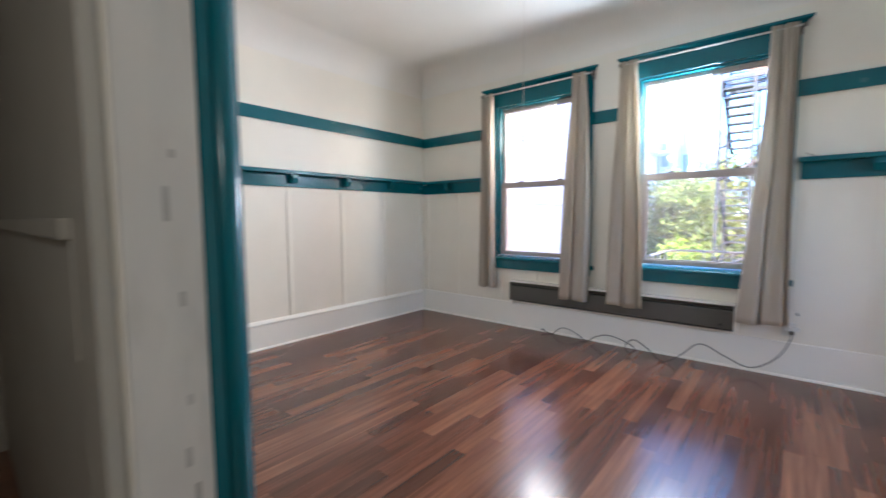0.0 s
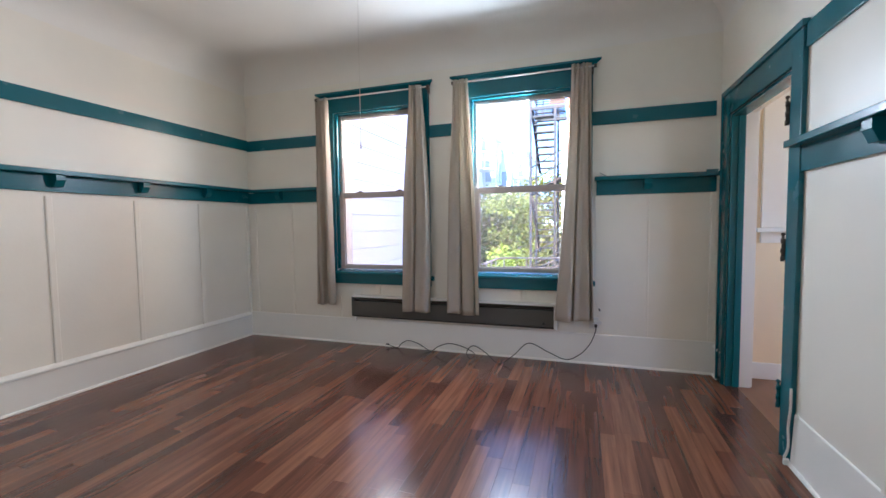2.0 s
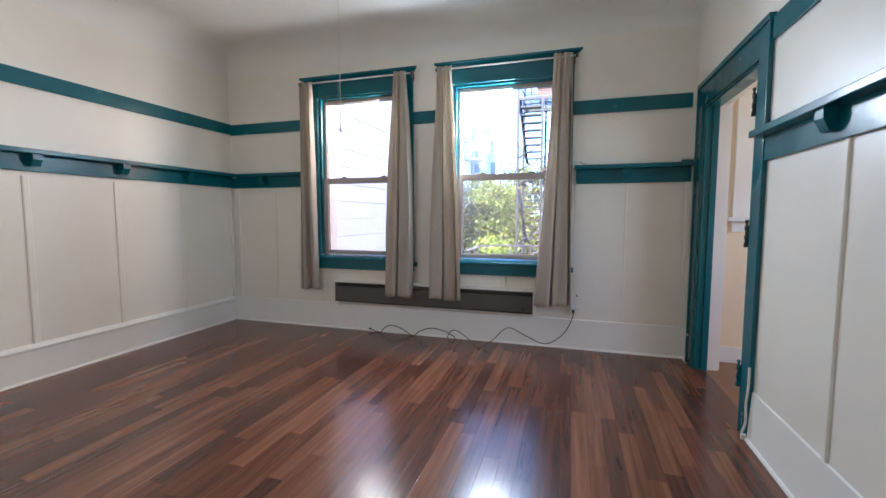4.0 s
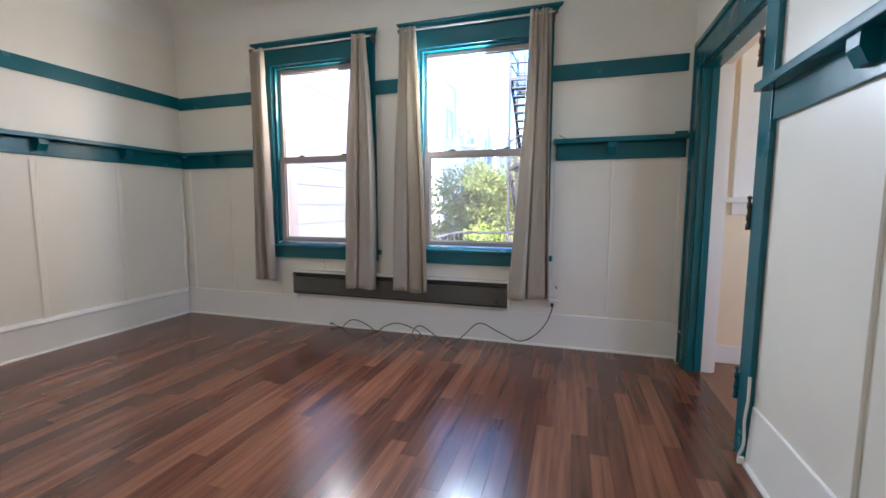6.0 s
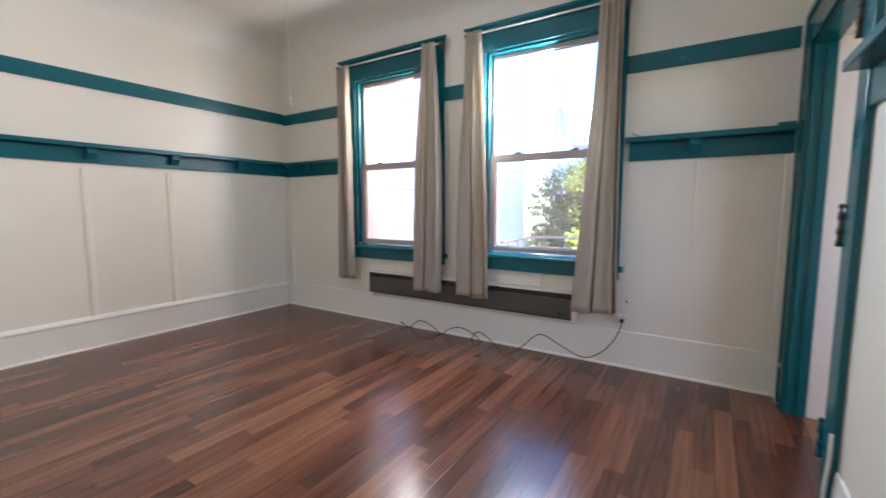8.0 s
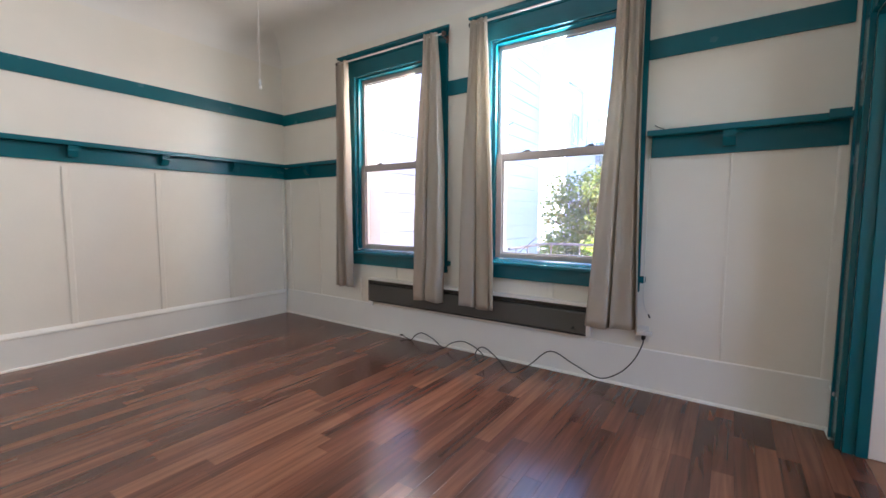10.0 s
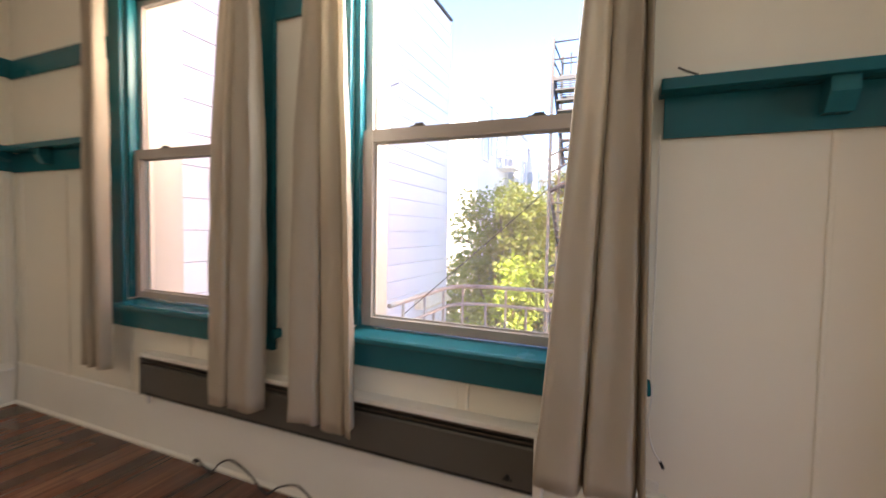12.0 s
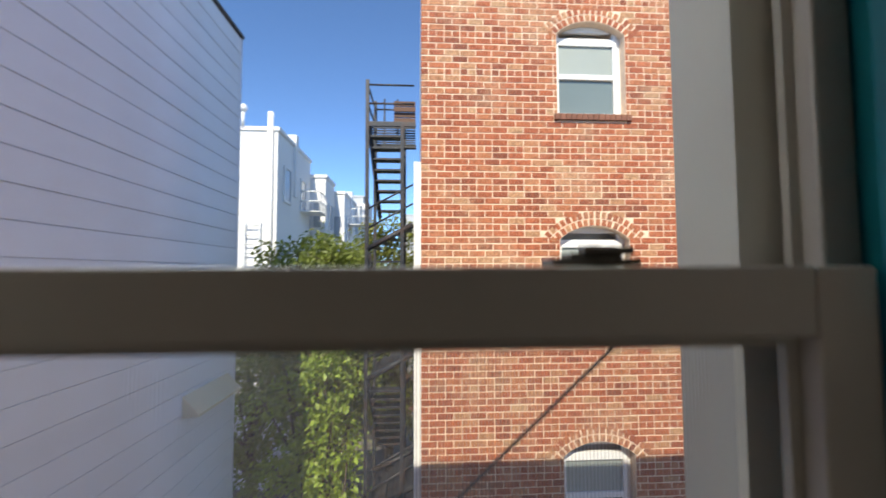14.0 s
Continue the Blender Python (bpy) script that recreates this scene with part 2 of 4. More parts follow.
def brick_mat(name, island):
    """Old brick: each its own red, orange or tan, with stains across them."""
    m = mat(name, (0.4, 0.15, 0.08), 0.88, bump=0.6, bump_scale=70)
    n, l = m.node_tree.nodes, m.node_tree.links
    src = n.new("ShaderNodeNewGeometry") if island else n.new("ShaderNodeObjectInfo")
    rp = n.new("ShaderNodeValToRGB")
    e = rp.color_ramp.elements
    e[0].color, e[1].color = (0.22, 0.068, 0.038, 1), (0.43, 0.25, 0.14, 1)
    for pos, c in ((0.2, (0.32, 0.092, 0.046, 1)), (0.55, (0.38, 0.115, 0.055, 1)), (0.85, (0.40, 0.160, 0.080, 1))):
        rp.color_ramp.elements.new(pos).color = c
    l.new(src.outputs["Random Per Island" if island else "Random"], rp.inputs["Fac"])
    tc = n.new("ShaderNodeTexCoord")
    st = n.new("ShaderNodeNewGeometry")
    big, fine = n.new("ShaderNodeTexNoise"), n.new("ShaderNodeTexNoise")
    big.inputs["Scale"].default_value, big.inputs["Detail"].default_value = 1.6, 5
    fine.inputs["Scale"].default_value, fine.inputs["Detail"].default_value = 26, 5
    l.new(st.outputs["Position"], big.inputs["Vector"])
    l.new(st.outputs["Position"], fine.inputs["Vector"])
    r1 = n.new("ShaderNodeMapRange")
    r1.inputs["From Min"].default_value, r1.inputs["From Max"].default_value = 0.53, 0.72
    r1.inputs["To Max"].default_value = 0.55
    l.new(big.outputs["Fac"], r1.inputs["Value"])
    mx = n.new("ShaderNodeMix")
    mx.data_type = "RGBA"
    mx.inputs["B"].default_value = (0.50, 0.32, 0.20, 1)
    l.new(r1.outputs["Result"], mx.inputs["Factor"])
    l.new(rp.outputs["Color"], mx.inputs["A"])
    r2 = n.new("ShaderNodeMapRange")
    r2.inputs["From Min"].default_value, r2.inputs["From Max"].default_value = 0.3, 0.7
    r2.inputs["To Min"].default_value, r2.inputs["To Max"].default_value = 0.6, 1.35
    l.new(fine.outputs["Fac"], r2.inputs["Value"])
    hs = n.new("ShaderNodeHueSaturation")
    l.new(mx.outputs["Result"], hs.inputs["Color"])
    l.new(r2.outputs["Result"], hs.inputs["Value"])
    l.new(hs.outputs["Color"], n["Principled BSDF"].inputs["Base Color"])
    return m


BRICK, BRICKS = brick_mat("red_brick", False), brick_mat("red_brick_field", True)
DARKBRICK = mat("sill_brick", (0.20, 0.085, 0.055), 0.85, grain=0.2, scale=9, bump=0.5, bump_scale=60, rand=0.5)
IRON = mat("painted_iron", (0.035, 0.040, 0.050), 0.5, metal=0.3, grain=0.2, scale=12, bump=0.15,
           dirt=(0.12, 0.06, 0.035), dirt_amount=0.4)
PALEIRON = mat("weathered_grey_iron", (0.40, 0.39, 0.39), 0.5, metal=0.2, grain=0.15, scale=14, bump=0.2,
               dirt=(0.25, 0.16, 0.11), dirt_amount=0.6)
BROWNWOOD = mat("brown_boards", (0.11, 0.055, 0.038), 0.7, grain=0.2, stretch=(1, 1, 8))
BARK = mat("bark", (0.11, 0.085, 0.06), 0.9, grain=0.3, scale=9, bump=0.6, bump_scale=30, stretch=(1, 1, 0.3))
LEAF3 = mat("young_light_leaves", (0.32, 0.43, 0.07), 0.45, grain=0.25, scale=1.5, rand=1.0, island=True)
LEAF = mat("green_leaves", (0.175, 0.215, 0.050), 0.5, grain=0.25, scale=1.5, rand=1.2, island=True)
LEAF2 = mat("yellow_green_leaves", (0.16, 0.17, 0.035), 0.5, grain=0.25, scale=1.5, rand=1.2, island=True)
for lf, c in ((LEAF, (0.27, 0.33, 0.05, 1)), (LEAF3, (0.36, 0.48, 0.06, 1)), (LEAF2, (0.30, 0.32, 0.05, 1))):
    lt = lf.node_tree
    tl, ms = lt.nodes.new("ShaderNodeBsdfTranslucent"), lt.nodes.new("ShaderNodeMixShader")
    tl.inputs["Color"].default_value, ms.inputs["Fac"].default_value = c, 0.4
    lt.links.new(lt.nodes["Principled BSDF"].outputs["BSDF"], ms.inputs[1])
    lt.links.new(tl.outputs["BSDF"], ms.inputs[2])
    lt.links.new(ms.outputs["Shader"], lt.nodes["Material Output"].inputs["Surface"])
EARTH = mat("yard_ground", (0.16, 0.14, 0.11), 0.95, grain=0.3, scale=0.6, bump=0.5, bump_scale=5)
ROOFING = mat("tar_roof", (0.08, 0.08, 0.085), 0.9, grain=0.1)
CABLE_OUT = mat("old_black_cable", (0.03, 0.022, 0.018), 0.6, grain=0.1)


# ---- mesh helpers ----
def add_box(bm, x0, y0, z0, x1, y1, z1, bevel=0.0):
    vs = [bm.verts.new(p) for p in ((x0, y0, z0), (x1, y0, z0), (x1, y1, z0), (x0, y1, z0),
                                    (x0, y0, z1), (x1, y0, z1), (x1, y1, z1), (x0, y1, z1))]
    fs = [bm.faces.new([vs[i] for i in f]) for f in
          ((3, 2, 1, 0), (4, 5, 6, 7), (0, 1, 5, 4), (1, 2, 6, 5), (2, 3, 7, 6), (3, 0, 4, 7))]
    if bevel:
        es = list({e for f in fs for e in f.edges})
        bmesh.ops.bevel(bm, geom=es, offset=bevel, segments=2, profile=0.6, affect="EDGES")
    return bm


def boxes(*list_of, bevel=0.0):
    bm = bmesh.new()
    for b in list_of:
        add_box(bm, *b, bevel=bevel)
    return bm


def extrude_profile(pts, axis, a, b):
    """A prism: the outline pts (two coordinates) drawn out along x, y or z from a to b."""
    bm = bmesh.new()
    order = {"x": lambda p, v: (v, p[0], p[1]), "y": lambda p, v: (p[0], v, p[1]), "z": lambda p, v: (p[0], p[1], v)}[axis]
    r0 = [bm.verts.new(order(p, a)) for p in pts]
    r1 = [bm.verts.new(order(p, b)) for p in pts]
    k = len(pts)
    for i in range(k):
        bm.faces.new((r0[i], r0[(i + 1) % k], r1[(i + 1) % k], r1[i]))
    bm.faces.new(r0)
    bm.faces.new(r1[::-1])
    bmesh.ops.recalc_face_normals(bm, faces=bm.faces)
    return bm


def tube(bm, p, q, r, n=8, r2=None):
    p, q = Vector(p), Vector(q)
    d = (q - p)
    m = d.to_track_quat("Z", "Y").to_matrix()
    rings = []
    for c, rad in ((p, r), (q, r if r2 is None else r2)):
        rings.append([bm.verts.new(c + m @ Vector((math.cos(a) * rad, math.sin(a) * rad, 0)))
                      for a in [2 * math.pi * i / n for i in range(n)]])
    for i in range(n):
        bm.faces.new((rings[0][i], rings[0][(i + 1) % n], rings[1][(i + 1) % n], rings[1][i])).smooth = True
    bm.faces.new(rings[0][::-1])
    bm.faces.new(rings[1])
    return bm


def path_tube(points, r, n=8, steps=8):
    """A round cable along a smooth line through the points."""
    pts = [Vector(p) for p in points]
    line = []
    for i in range(len(pts) - 1):
        a, b, c, d = pts[max(i - 1, 0)], pts[i], pts[i + 1], pts[min(i + 2, len(pts) - 1)]
        for s in range(steps):
            t = s / steps
            line.append(0.5 * ((2 * b) + (c - a) * t + (2 * a - 5 * b + 4 * c - d) * t * t + (3 * b - a - 3 * c + d) * t ** 3))
    line.append(pts[-1])
    bm = bmesh.new()
    rings = []
    for i, p in enumerate(line):
        d = (line[min(i + 1, len(line) - 1)] - line[max(i - 1, 0)]).normalized()
        m = d.to_track_quat("Z", "Y").to_matrix()
        rings.append([bm.verts.new(p + m @ Vector((math.cos(a) * r, math.sin(a) * r, 0)))
                      for a in [2 * math.pi * k / n for k in range(n)]])
    for a, b in zip(rings, rings[1:]):
        best = min(range(n), key=lambda s: (a[0].co - b[s].co).length)
        for k in range(n):
            bm.faces.new((a[k], a[(k + 1) % n], b[(k + 1 + best) % n], b[(k + best) % n])).smooth = True
    bm.faces.new(rings[0][::-1])
    bm.faces.new(rings[-1])
    return bm


def mesh_of(name, bm, material):
    me = bpy.data.meshes.new(name)
    bm.to_mesh(me)
    bm.free()
    me.materials.append(material)
    return me


def part(name, bm, material, parent=None, label=""):
    ob = new(name, mesh_of(name, bm, material))
    ob.parent = parent
    return tagged(ob, label)


def thing(name, label, category, group="", kind="", at=(0, 0, 0)):
    ob = new(name)
    ob.location = at
    ob.empty_display_size = 0.1
    return tagged(ob, label, category, group, kind)


def local(bm, at):
    bmesh.ops.translate(bm, verts=bm.verts, vec=-Vector(at))
    return bm


def piece(name, bm, material, label, category, kind="structure", group=""):
    return tagged(part(name, bm, material), label, category, group, kind)


# ---- plan ----
X1, Y0 = 4.71, -3.76            # right wall, back wall (room faces); left wall x = 0, window wall y = 0
WALL = 0.16                     # thickness
COVE, CEILING = 2.74, 3.00
W1, W2 = (1.172, 2.142), (2.655, 3.645)     # window openings in x
SILL, HEAD = 0.78, 2.44
DOOR = (-1.24, -0.235)          # door opening in y, in the right wall
DOORH = 2.04
ENTRY = (3.09, 3.99)            # entrance opening in x, in the back wall
SHELF, BAND = 1.645, (2.105, 2.222)

# walls
piece("wall_left", boxes((-WALL, Y0 - 0.16, -0.1, 0, WALL, 3.12)), CREAM, "cream painted panelled plaster wall with slim battens", "wall")
piece("wall_window", boxes((0, 0, -0.1, X1, WALL, SILL), (0, 0, SILL, W1[0], WALL, HEAD), (W1[1], 0, SILL, W2[0], WALL, HEAD),
                           (W2[1], 0, SILL, X1, WALL, HEAD), (0, 0, HEAD, X1, WALL, 3.12)), CREAM,
      "cream painted wall with two tall sash windows", "wall")
piece("wall_right", boxes((X1, Y0, -0.1, X1 + WALL, DOOR[0], 3.12), (X1, DOOR[1], -0.1, X1 + WALL, WALL, 3.12),
                          (X1, DOOR[0], DOORH, X1 + WALL, DOOR[1], 3.12)), CREAM, "cream painted wall with a teal-framed doorway", "wall")
piece("wall_back", boxes((0, Y0 - 0.16, -0.1, ENTRY[0], Y0, 3.12), (ENTRY[1], Y0 - 0.16, -0.1, X1 + WALL, Y0, 3.12),
                         (ENTRY[0], Y0 - 0.16, 2.08, ENTRY[1], Y0, 3.12)), CREAM, "cream painted wall with the entrance doorway", "wall")


def cove_ceiling():
    bm = bmesh.new()
    rings = []
    for i in range(13):
        a = math.pi / 2 * i / 12
        d, z = 0.30 * (1 - math.cos(a)), COVE + (CEILING - COVE) * math.sin(a)
        rings.append([bm.verts.new(p) for p in ((d, -d, z), (d, Y0 + d, z), (X1 - d, Y0 + d, z), (X1 - d, -d, z))])
    for a, b in zip(rings, rings[1:]):
        for k in range(4):
            bm.faces.new((a[k], a[(k + 1) % 4], b[(k + 1) % 4], b[k])).smooth = True
    bm.faces.new(rings[-1])
    bmesh.ops.split_edges(bm, edges=[e for e in bm.edges if abs(e.verts[0].co.z - e.verts[1].co.z) > 1e-4])
    add_box(bm, -WALL, Y0 - 0.16, 3.12, X1 + WALL, WALL, 3.3)
    return bm


piece("ceiling", cove_ceiling(), CEIL, "pale coved plaster ceiling", "ceiling")
floor = piece("floor", boxes((0, Y0 - 0.16, -0.1, X1 + 0.08, 0, -0.008)), SUBFLOOR, "reddish brown laminate floorboards with a satin sheen", "floor")


def baseboard_profile(face, side, flat=False):
    """Outline across the wall: face is the wall's plane, side the way into the room."""
    s = side
    foot = [(face, 0), (face + s * 0.034, 0), (face + s * 0.033, 0.008), (face + s * 0.028, 0.014), (face + s * 0.020, 0.016)]
    if flat:
        return foot + [(face + s * 0.008, 0.264), (face + s * 0.005, 0.268), (face, 0.270)]
    return foot + [(face + s * 0.020, 0.225), (face + s * 0.030, 0.230), (face + s * 0.031, 0.243),
                   (face + s * 0.020, 0.258), (face + s * 0.010, 0.268), (face, 0.270)]


for pts, ax, a, b in ((baseboard_profile(0, 1), "y", Y0, -0.035), (baseboard_profile(X1, -1, True), "y", Y0, DOOR[0] - 0.125)):
    piece("baseboard", extrude_profile([(p[0], p[1]) for p in pts], ax, a, b), WHITE, "tall white moulded baseboard", "baseboard")
piece("baseboard", extrude_profile(baseboard_profile(0, -1, True), "x", 0, X1), WHITE, "tall white moulded baseboard", "baseboard")
piece("baseboard", extrude_profile(baseboard_profile(X1, -1), "y", DOOR[1] + 0.10, -0.035), WHITE, "short white baseboard beside the door frame", "baseboard")

# battens over the panel joints
LW, WW, RW = bpy.data.objects["wall_left"], bpy.data.objects["wall_window"], bpy.data.objects["wall_right"]


def batten(parent, axis, c, z0, z1, face, side, w=0.045, d=0.011):
    o = [(c - w / 2, 0), (c - w / 2, 0.6), (c - w / 3, 1), (c + w / 3, 1), (c + w / 2, 0.6), (c + w / 2, 0)]
    pts = [(p[0], face + side * d * p[1]) if axis == "x" else (face + side * d * p[1], p[0]) for p in o]
    part("batten", extrude_profile(pts, "z", z0, z1), CREAM, parent)


for y in (-0.655, -1.288, -1.918, -2.552, -3.185):
    batten(LW, "y", y, 0.27, 1.49, 0, 1)
batten(LW, "y", -0.03, 0.27, 1.49, 0, 1, 0.03, 0.02)
for x, w, d in ((0.09, 0.045, 0.009), (0.59, 0.04, 0.008), (4.20, 0.014, 0.004)):
    batten(WW, "x", x, 0.27, 1.49, 0, -1, w, d)
for x in (1.66, 3.155):
    batten(WW, "x", x, 0.535, 0.64, 0, -1)
batten(WW, "x", 1.20, 0.27, 0.50, 0, -1, 0.02, 0.008)
for y in (-2.03, -2.66, -3.29):
    batten(RW, "y", y, 0.27, 1.49, X1, -1, 0.03)
batten(WW, "x", X1 - 0.035, 0.27, 1.49, 0, -1, 0.05)


# teal picture bands and plate rails
def band(name, b):
    piece(name, boxes(b, bevel=0.003), TEAL, "flat teal painted picture band", "trim")


E3 = 0.016
band("trim", (0, Y0, BAND[0] + 0.02, E3, 0, BAND[1] + 0.02))
band("trim", (E3, -E3, BAND[0] + 0.008, W1[0] - 0.105, 0, BAND[1] + 0.008))
band("trim", (W1[1] + 0.105, -E3, BAND[0], W2[0] - 0.105, 0, BAND[1]))
band("trim", (W2[1] + 0.105, -E3, BAND[0] - 0.015, X1 - 0.035, 0, BAND[1] - 0.015))
band("trim", (X1 - E3, Y0, BAND[0] - 0.02, X1, DOOR[0] - 0.131, BAND[1] - 0.02))


def bracket_bm(d=0.075, w=0.06, h=0.085):
    """A small chamfered block under the shelf, its back at y = 0 and its top at z = 0."""
    bm = bmesh.new()
    prof = [(0, 0), (-d, 0), (-d, -h * 0.45), (-d * 0.55, -h), (0, -h)]
    r0 = [bm.verts.new((-w / 2, p[0], p[1])) for p in prof]
    r1 = [bm.verts.new((w / 2, p[0], p[1])) for p in prof]
    for i in range(5):
        bm.faces.new((r0[i], r0[(i + 1) % 5], r1[(i + 1) % 5], r1[i]))
    bm.faces.new(r0[::-1])
    bm.faces.new(r1)
    bmesh.ops.recalc_face_normals(bm, faces=bm.faces)
    return bm


def plate_rail(length, brackets, m, ends=(0, 0), z=SHELF, deep=0.10):
    """A backing board with a shelf and blocks: drawn along x from 0, its back at y = 0."""
    r = thing("plate_rail", "teal painted wooden plate rail on small bracket blocks", "plate rail", "plate rails round the room")
    part("backing_board", boxes((0, -0.018, z - 0.155, length, 0, z - 0.034), bevel=0.002), TEAL, r)
    part("shelf", boxes((ends[0], -deep, z - 0.034, length - ends[1], 0, z), bevel=0.004), TEAL, r)
    for x in brackets:
        b = part("bracket", bracket_bm(deep - 0.035), TEAL, r)
        b.location = (x, -0.018, z - 0.034)
    r.matrix_world = m
    return r


plate_rail(-Y0, [-Y0 - 0.60, -Y0 - 1.245, -Y0 - 1.875, -Y0 - 2.505, -Y0 - 3.14], pose(0, Y0, 0, 0, 0, 90), z=1.680)
plate_rail(W1[0] - 0.125 - 0.018, [0.45], pose(0.018, 0, 0), ends=(0.083, 0), z=1.672)
plate_rail(X1 - 0.025 - 3.785, [0.40], pose(3.785, 0, 0), ends=(-0.016, 0), z=1.645)
plate_rail(DOOR[0] - 0.10 - Y0, [0.62, 1.27, 1.90], pose(X1, DOOR[0] - 0.10, 0, 0, 0, -90), z=1.645, deep=0.085)
piece("trim", boxes((X1 - 0.12, -0.115, 1.615, X1 - 0.036, -0.1005, 1.66), bevel=0.004), TEAL, "teal shelf end against the door frame", "trim")


# ---- windows ----
def window(name, x0, x1, label):
    w = thing(name, label, "window", kind="structure", at=((x0 + x1) / 2, 0, SILL))
    o = w.location

    def p(n, bm, m, parent=w, lab=""):
        return part(n, local(bm, o), m, parent, lab)

    cw = 0.105
    p("casing", boxes((x0 - cw, -0.024, 0.64, x0, 0, HEAD), bevel=0.003), TEAL)
    p("casing", boxes((x1, -0.024, 0.64, x1 + cw, 0, HEAD), bevel=0.003), TEAL)
    p("head_casing", boxes((x0 - cw, -0.026, HEAD, x1 + cw, 0, 2.575), bevel=0.003), TEAL)
    a, b = x0 - cw, x1 + cw
    prof = [(0.0, 2.575), (-0.035, 2.575), (-0.040, 2.588), (-0.055, 2.603), (-0.080, 2.613), (-0.086, 2.618), (-0.086, 2.634), (0, 2.634)]
    bm = bmesh.new()
    rows = []
    for y, z in prof:
        f = min(0.065, max(0.0, -y - 0.02))
        rows.append((bm.verts.new((a - f, y, z)), bm.verts.new((b + f, y, z))))
    for r, s in zip(rows, rows[1:] + rows[:1]):
        bm.faces.new((r[0], s[0], s[1], r[1]))
    bm.faces.new([r[0] for r in rows])
    bm.faces.new([r[1] for r in rows][::-1])
    bmesh.ops.recalc_face_normals(bm, faces=bm.faces)
    p("crown_moulding", bm, TEAL)
    p("apron", boxes((x0 + 0.001, -0.040, 0.645, x1 - 0.001, 0, 0.745), bevel=0.003), TEAL)
    st = [(WALL - 0.06, 0.795), (-0.070, 0.775), (-0.078, 0.768), (-0.078, 0.750), (-0.070, 0.745), (WALL - 0.06, 0.745)]
    p("stool", extrude_profile(st, "x", x0 + 0.001, x1 - 0.001), TEAL)
    for hx in (x0 - cw - 0.035, x1 + cw):
        p("stool_horn", boxes((hx, -0.050, 0.700, hx + 0.035, -0.0, 0.745), bevel=0.012), TEAL)
    # lining and inner stops
    for s, q in ((x0, 1), (x1, -1)):
        lo, hi = sorted((s, s + q * 0.018))
        p("jamb", boxes((lo, 0.001, 0.796, hi, 0.10, HEAD)), TEAL)
        lo, hi = sorted((s + q * 0.018, s + q * (0.030 if q > 0 else 0.048)))
        p("stop", boxes((lo, 0.002, 0.796, hi, 0.022, HEAD - 0.018), bevel=0.002), TEAL)
        lo, hi = sorted((s, s + q * (0.035 if q > 0 else 0.09)))
        p("outer_jamb", boxes((lo, 0.101, 0.70, hi, WALL + 0.03, HEAD)), REVEAL)
    p("head_jamb", boxes((x0 + 0.018, 0.001, HEAD - 0.018, x1 - 0.018, 0.10, HEAD)), TEAL)
    p("outer_sill", boxes((x0, 0.101, 0.72, x1, WALL + 0.07, 0.775)), REVEAL)
    # sashes
    l, r = x0 + 0.031, x1 - 0.049

    def sash(n, z0, z1, ya, yb, stile, bot, top, l=l, r=r):
        bm = boxes((l, ya, z0, l + stile, yb, z1), (r - stile, ya, z0, r, yb, z1), bevel=0.003)
        add_box(bm, l + stile, ya + 0.001, z0, r - stile, yb - 0.001, z0 + bot, 0.002)
        add_box(bm, l + stile, ya + 0.001, z1 - top, r - stile, yb - 0.001, z1, 0.002)
        s = p(n, bm, SASH)
        gb = boxes((l + stile, yb - 0.016, z0 + bot, l + stile + 0.009, yb - 0.008, z1 - top), (r - stile - 0.009, yb - 0.016, z0 + bot, r - stile, yb - 0.008, z1 - top),
                   (l + stile + 0.009, yb - 0.016, z0 + bot, r - stile - 0.009, yb - 0.008, z0 + bot + 0.009),
                   (l + stile + 0.009, yb - 0.016, z1 - top - 0.009, r - stile - 0.009, yb - 0.008, z1 - top))
        p("glazing_bead", gb, STRIP, s)
        g = p("pane", boxes((l + stile, yb - 0.0075, z0 + bot, r - stile, yb - 0.0035, z1 - top)), GLASS, s)
        g.visible_shadow = False
        return s

    low = sash("lower_sash", 0.797, 1.604, 0.024, 0.058, 0.046, 0.036, 0.050)
    sash("upper_sash", 1.572, HEAD - 0.019, 0.060, 0.094, 0.034, 0.022, 0.036, l - 0.012, r + 0.030)
    for f in (0.27, 0.78):
        cx = l + (r - l) * f
        bm = boxes((cx - 0.034, 0.030, 1.6045, cx + 0.030, 0.057, 1.610), (cx - 0.020, 0.033, 1.610, cx + 0.018, 0.055, 1.614), bevel=0.002)
        add_box(bm, cx - 0.012, 0.028, 1.612, cx + 0.024, 0.040, 1.618, 0.002)
        tube(bm, (cx - 0.002, 0.044, 1.608), (cx - 0.002, 0.044, 1.619), 0.008, 10)
        p("latch", bm, DARKMETAL, low, "dark metal sash latch")
    sc = p("insect_screen", boxes((l + 0.02, 0.112, 0.79, r - 0.02, 0.1125, 1.60)), SCREEN, w, "fine grey insect screen")
    sc.visible_shadow = False
    return w


window("window_1", *W1, "tall double-hung sash window in a teal frame")
window("window_2", *W2, "tall double-hung sash window in a teal frame overlooking a yard")
# boxed trim outside between and beside the windows
for x in (W1[0] - 0.13, W2[0] - 0.15):
    piece("exterior_trim", boxes((x, WALL, 0.2, x + 0.125, WALL + 0.17, 3.2), bevel=0.006), REVEAL, "pale painted boxed trim on the outer wall", "trim")


# ---- doorway in the right wall ----
door = thing("door_1", "teal painted door frame with black hinges and no door", "door frame", kind="structure", at=(X1, -0.74, 0))


def dp(n, bm, m, lab=""):
    return part(n, local(bm, door.location), m, door, lab)


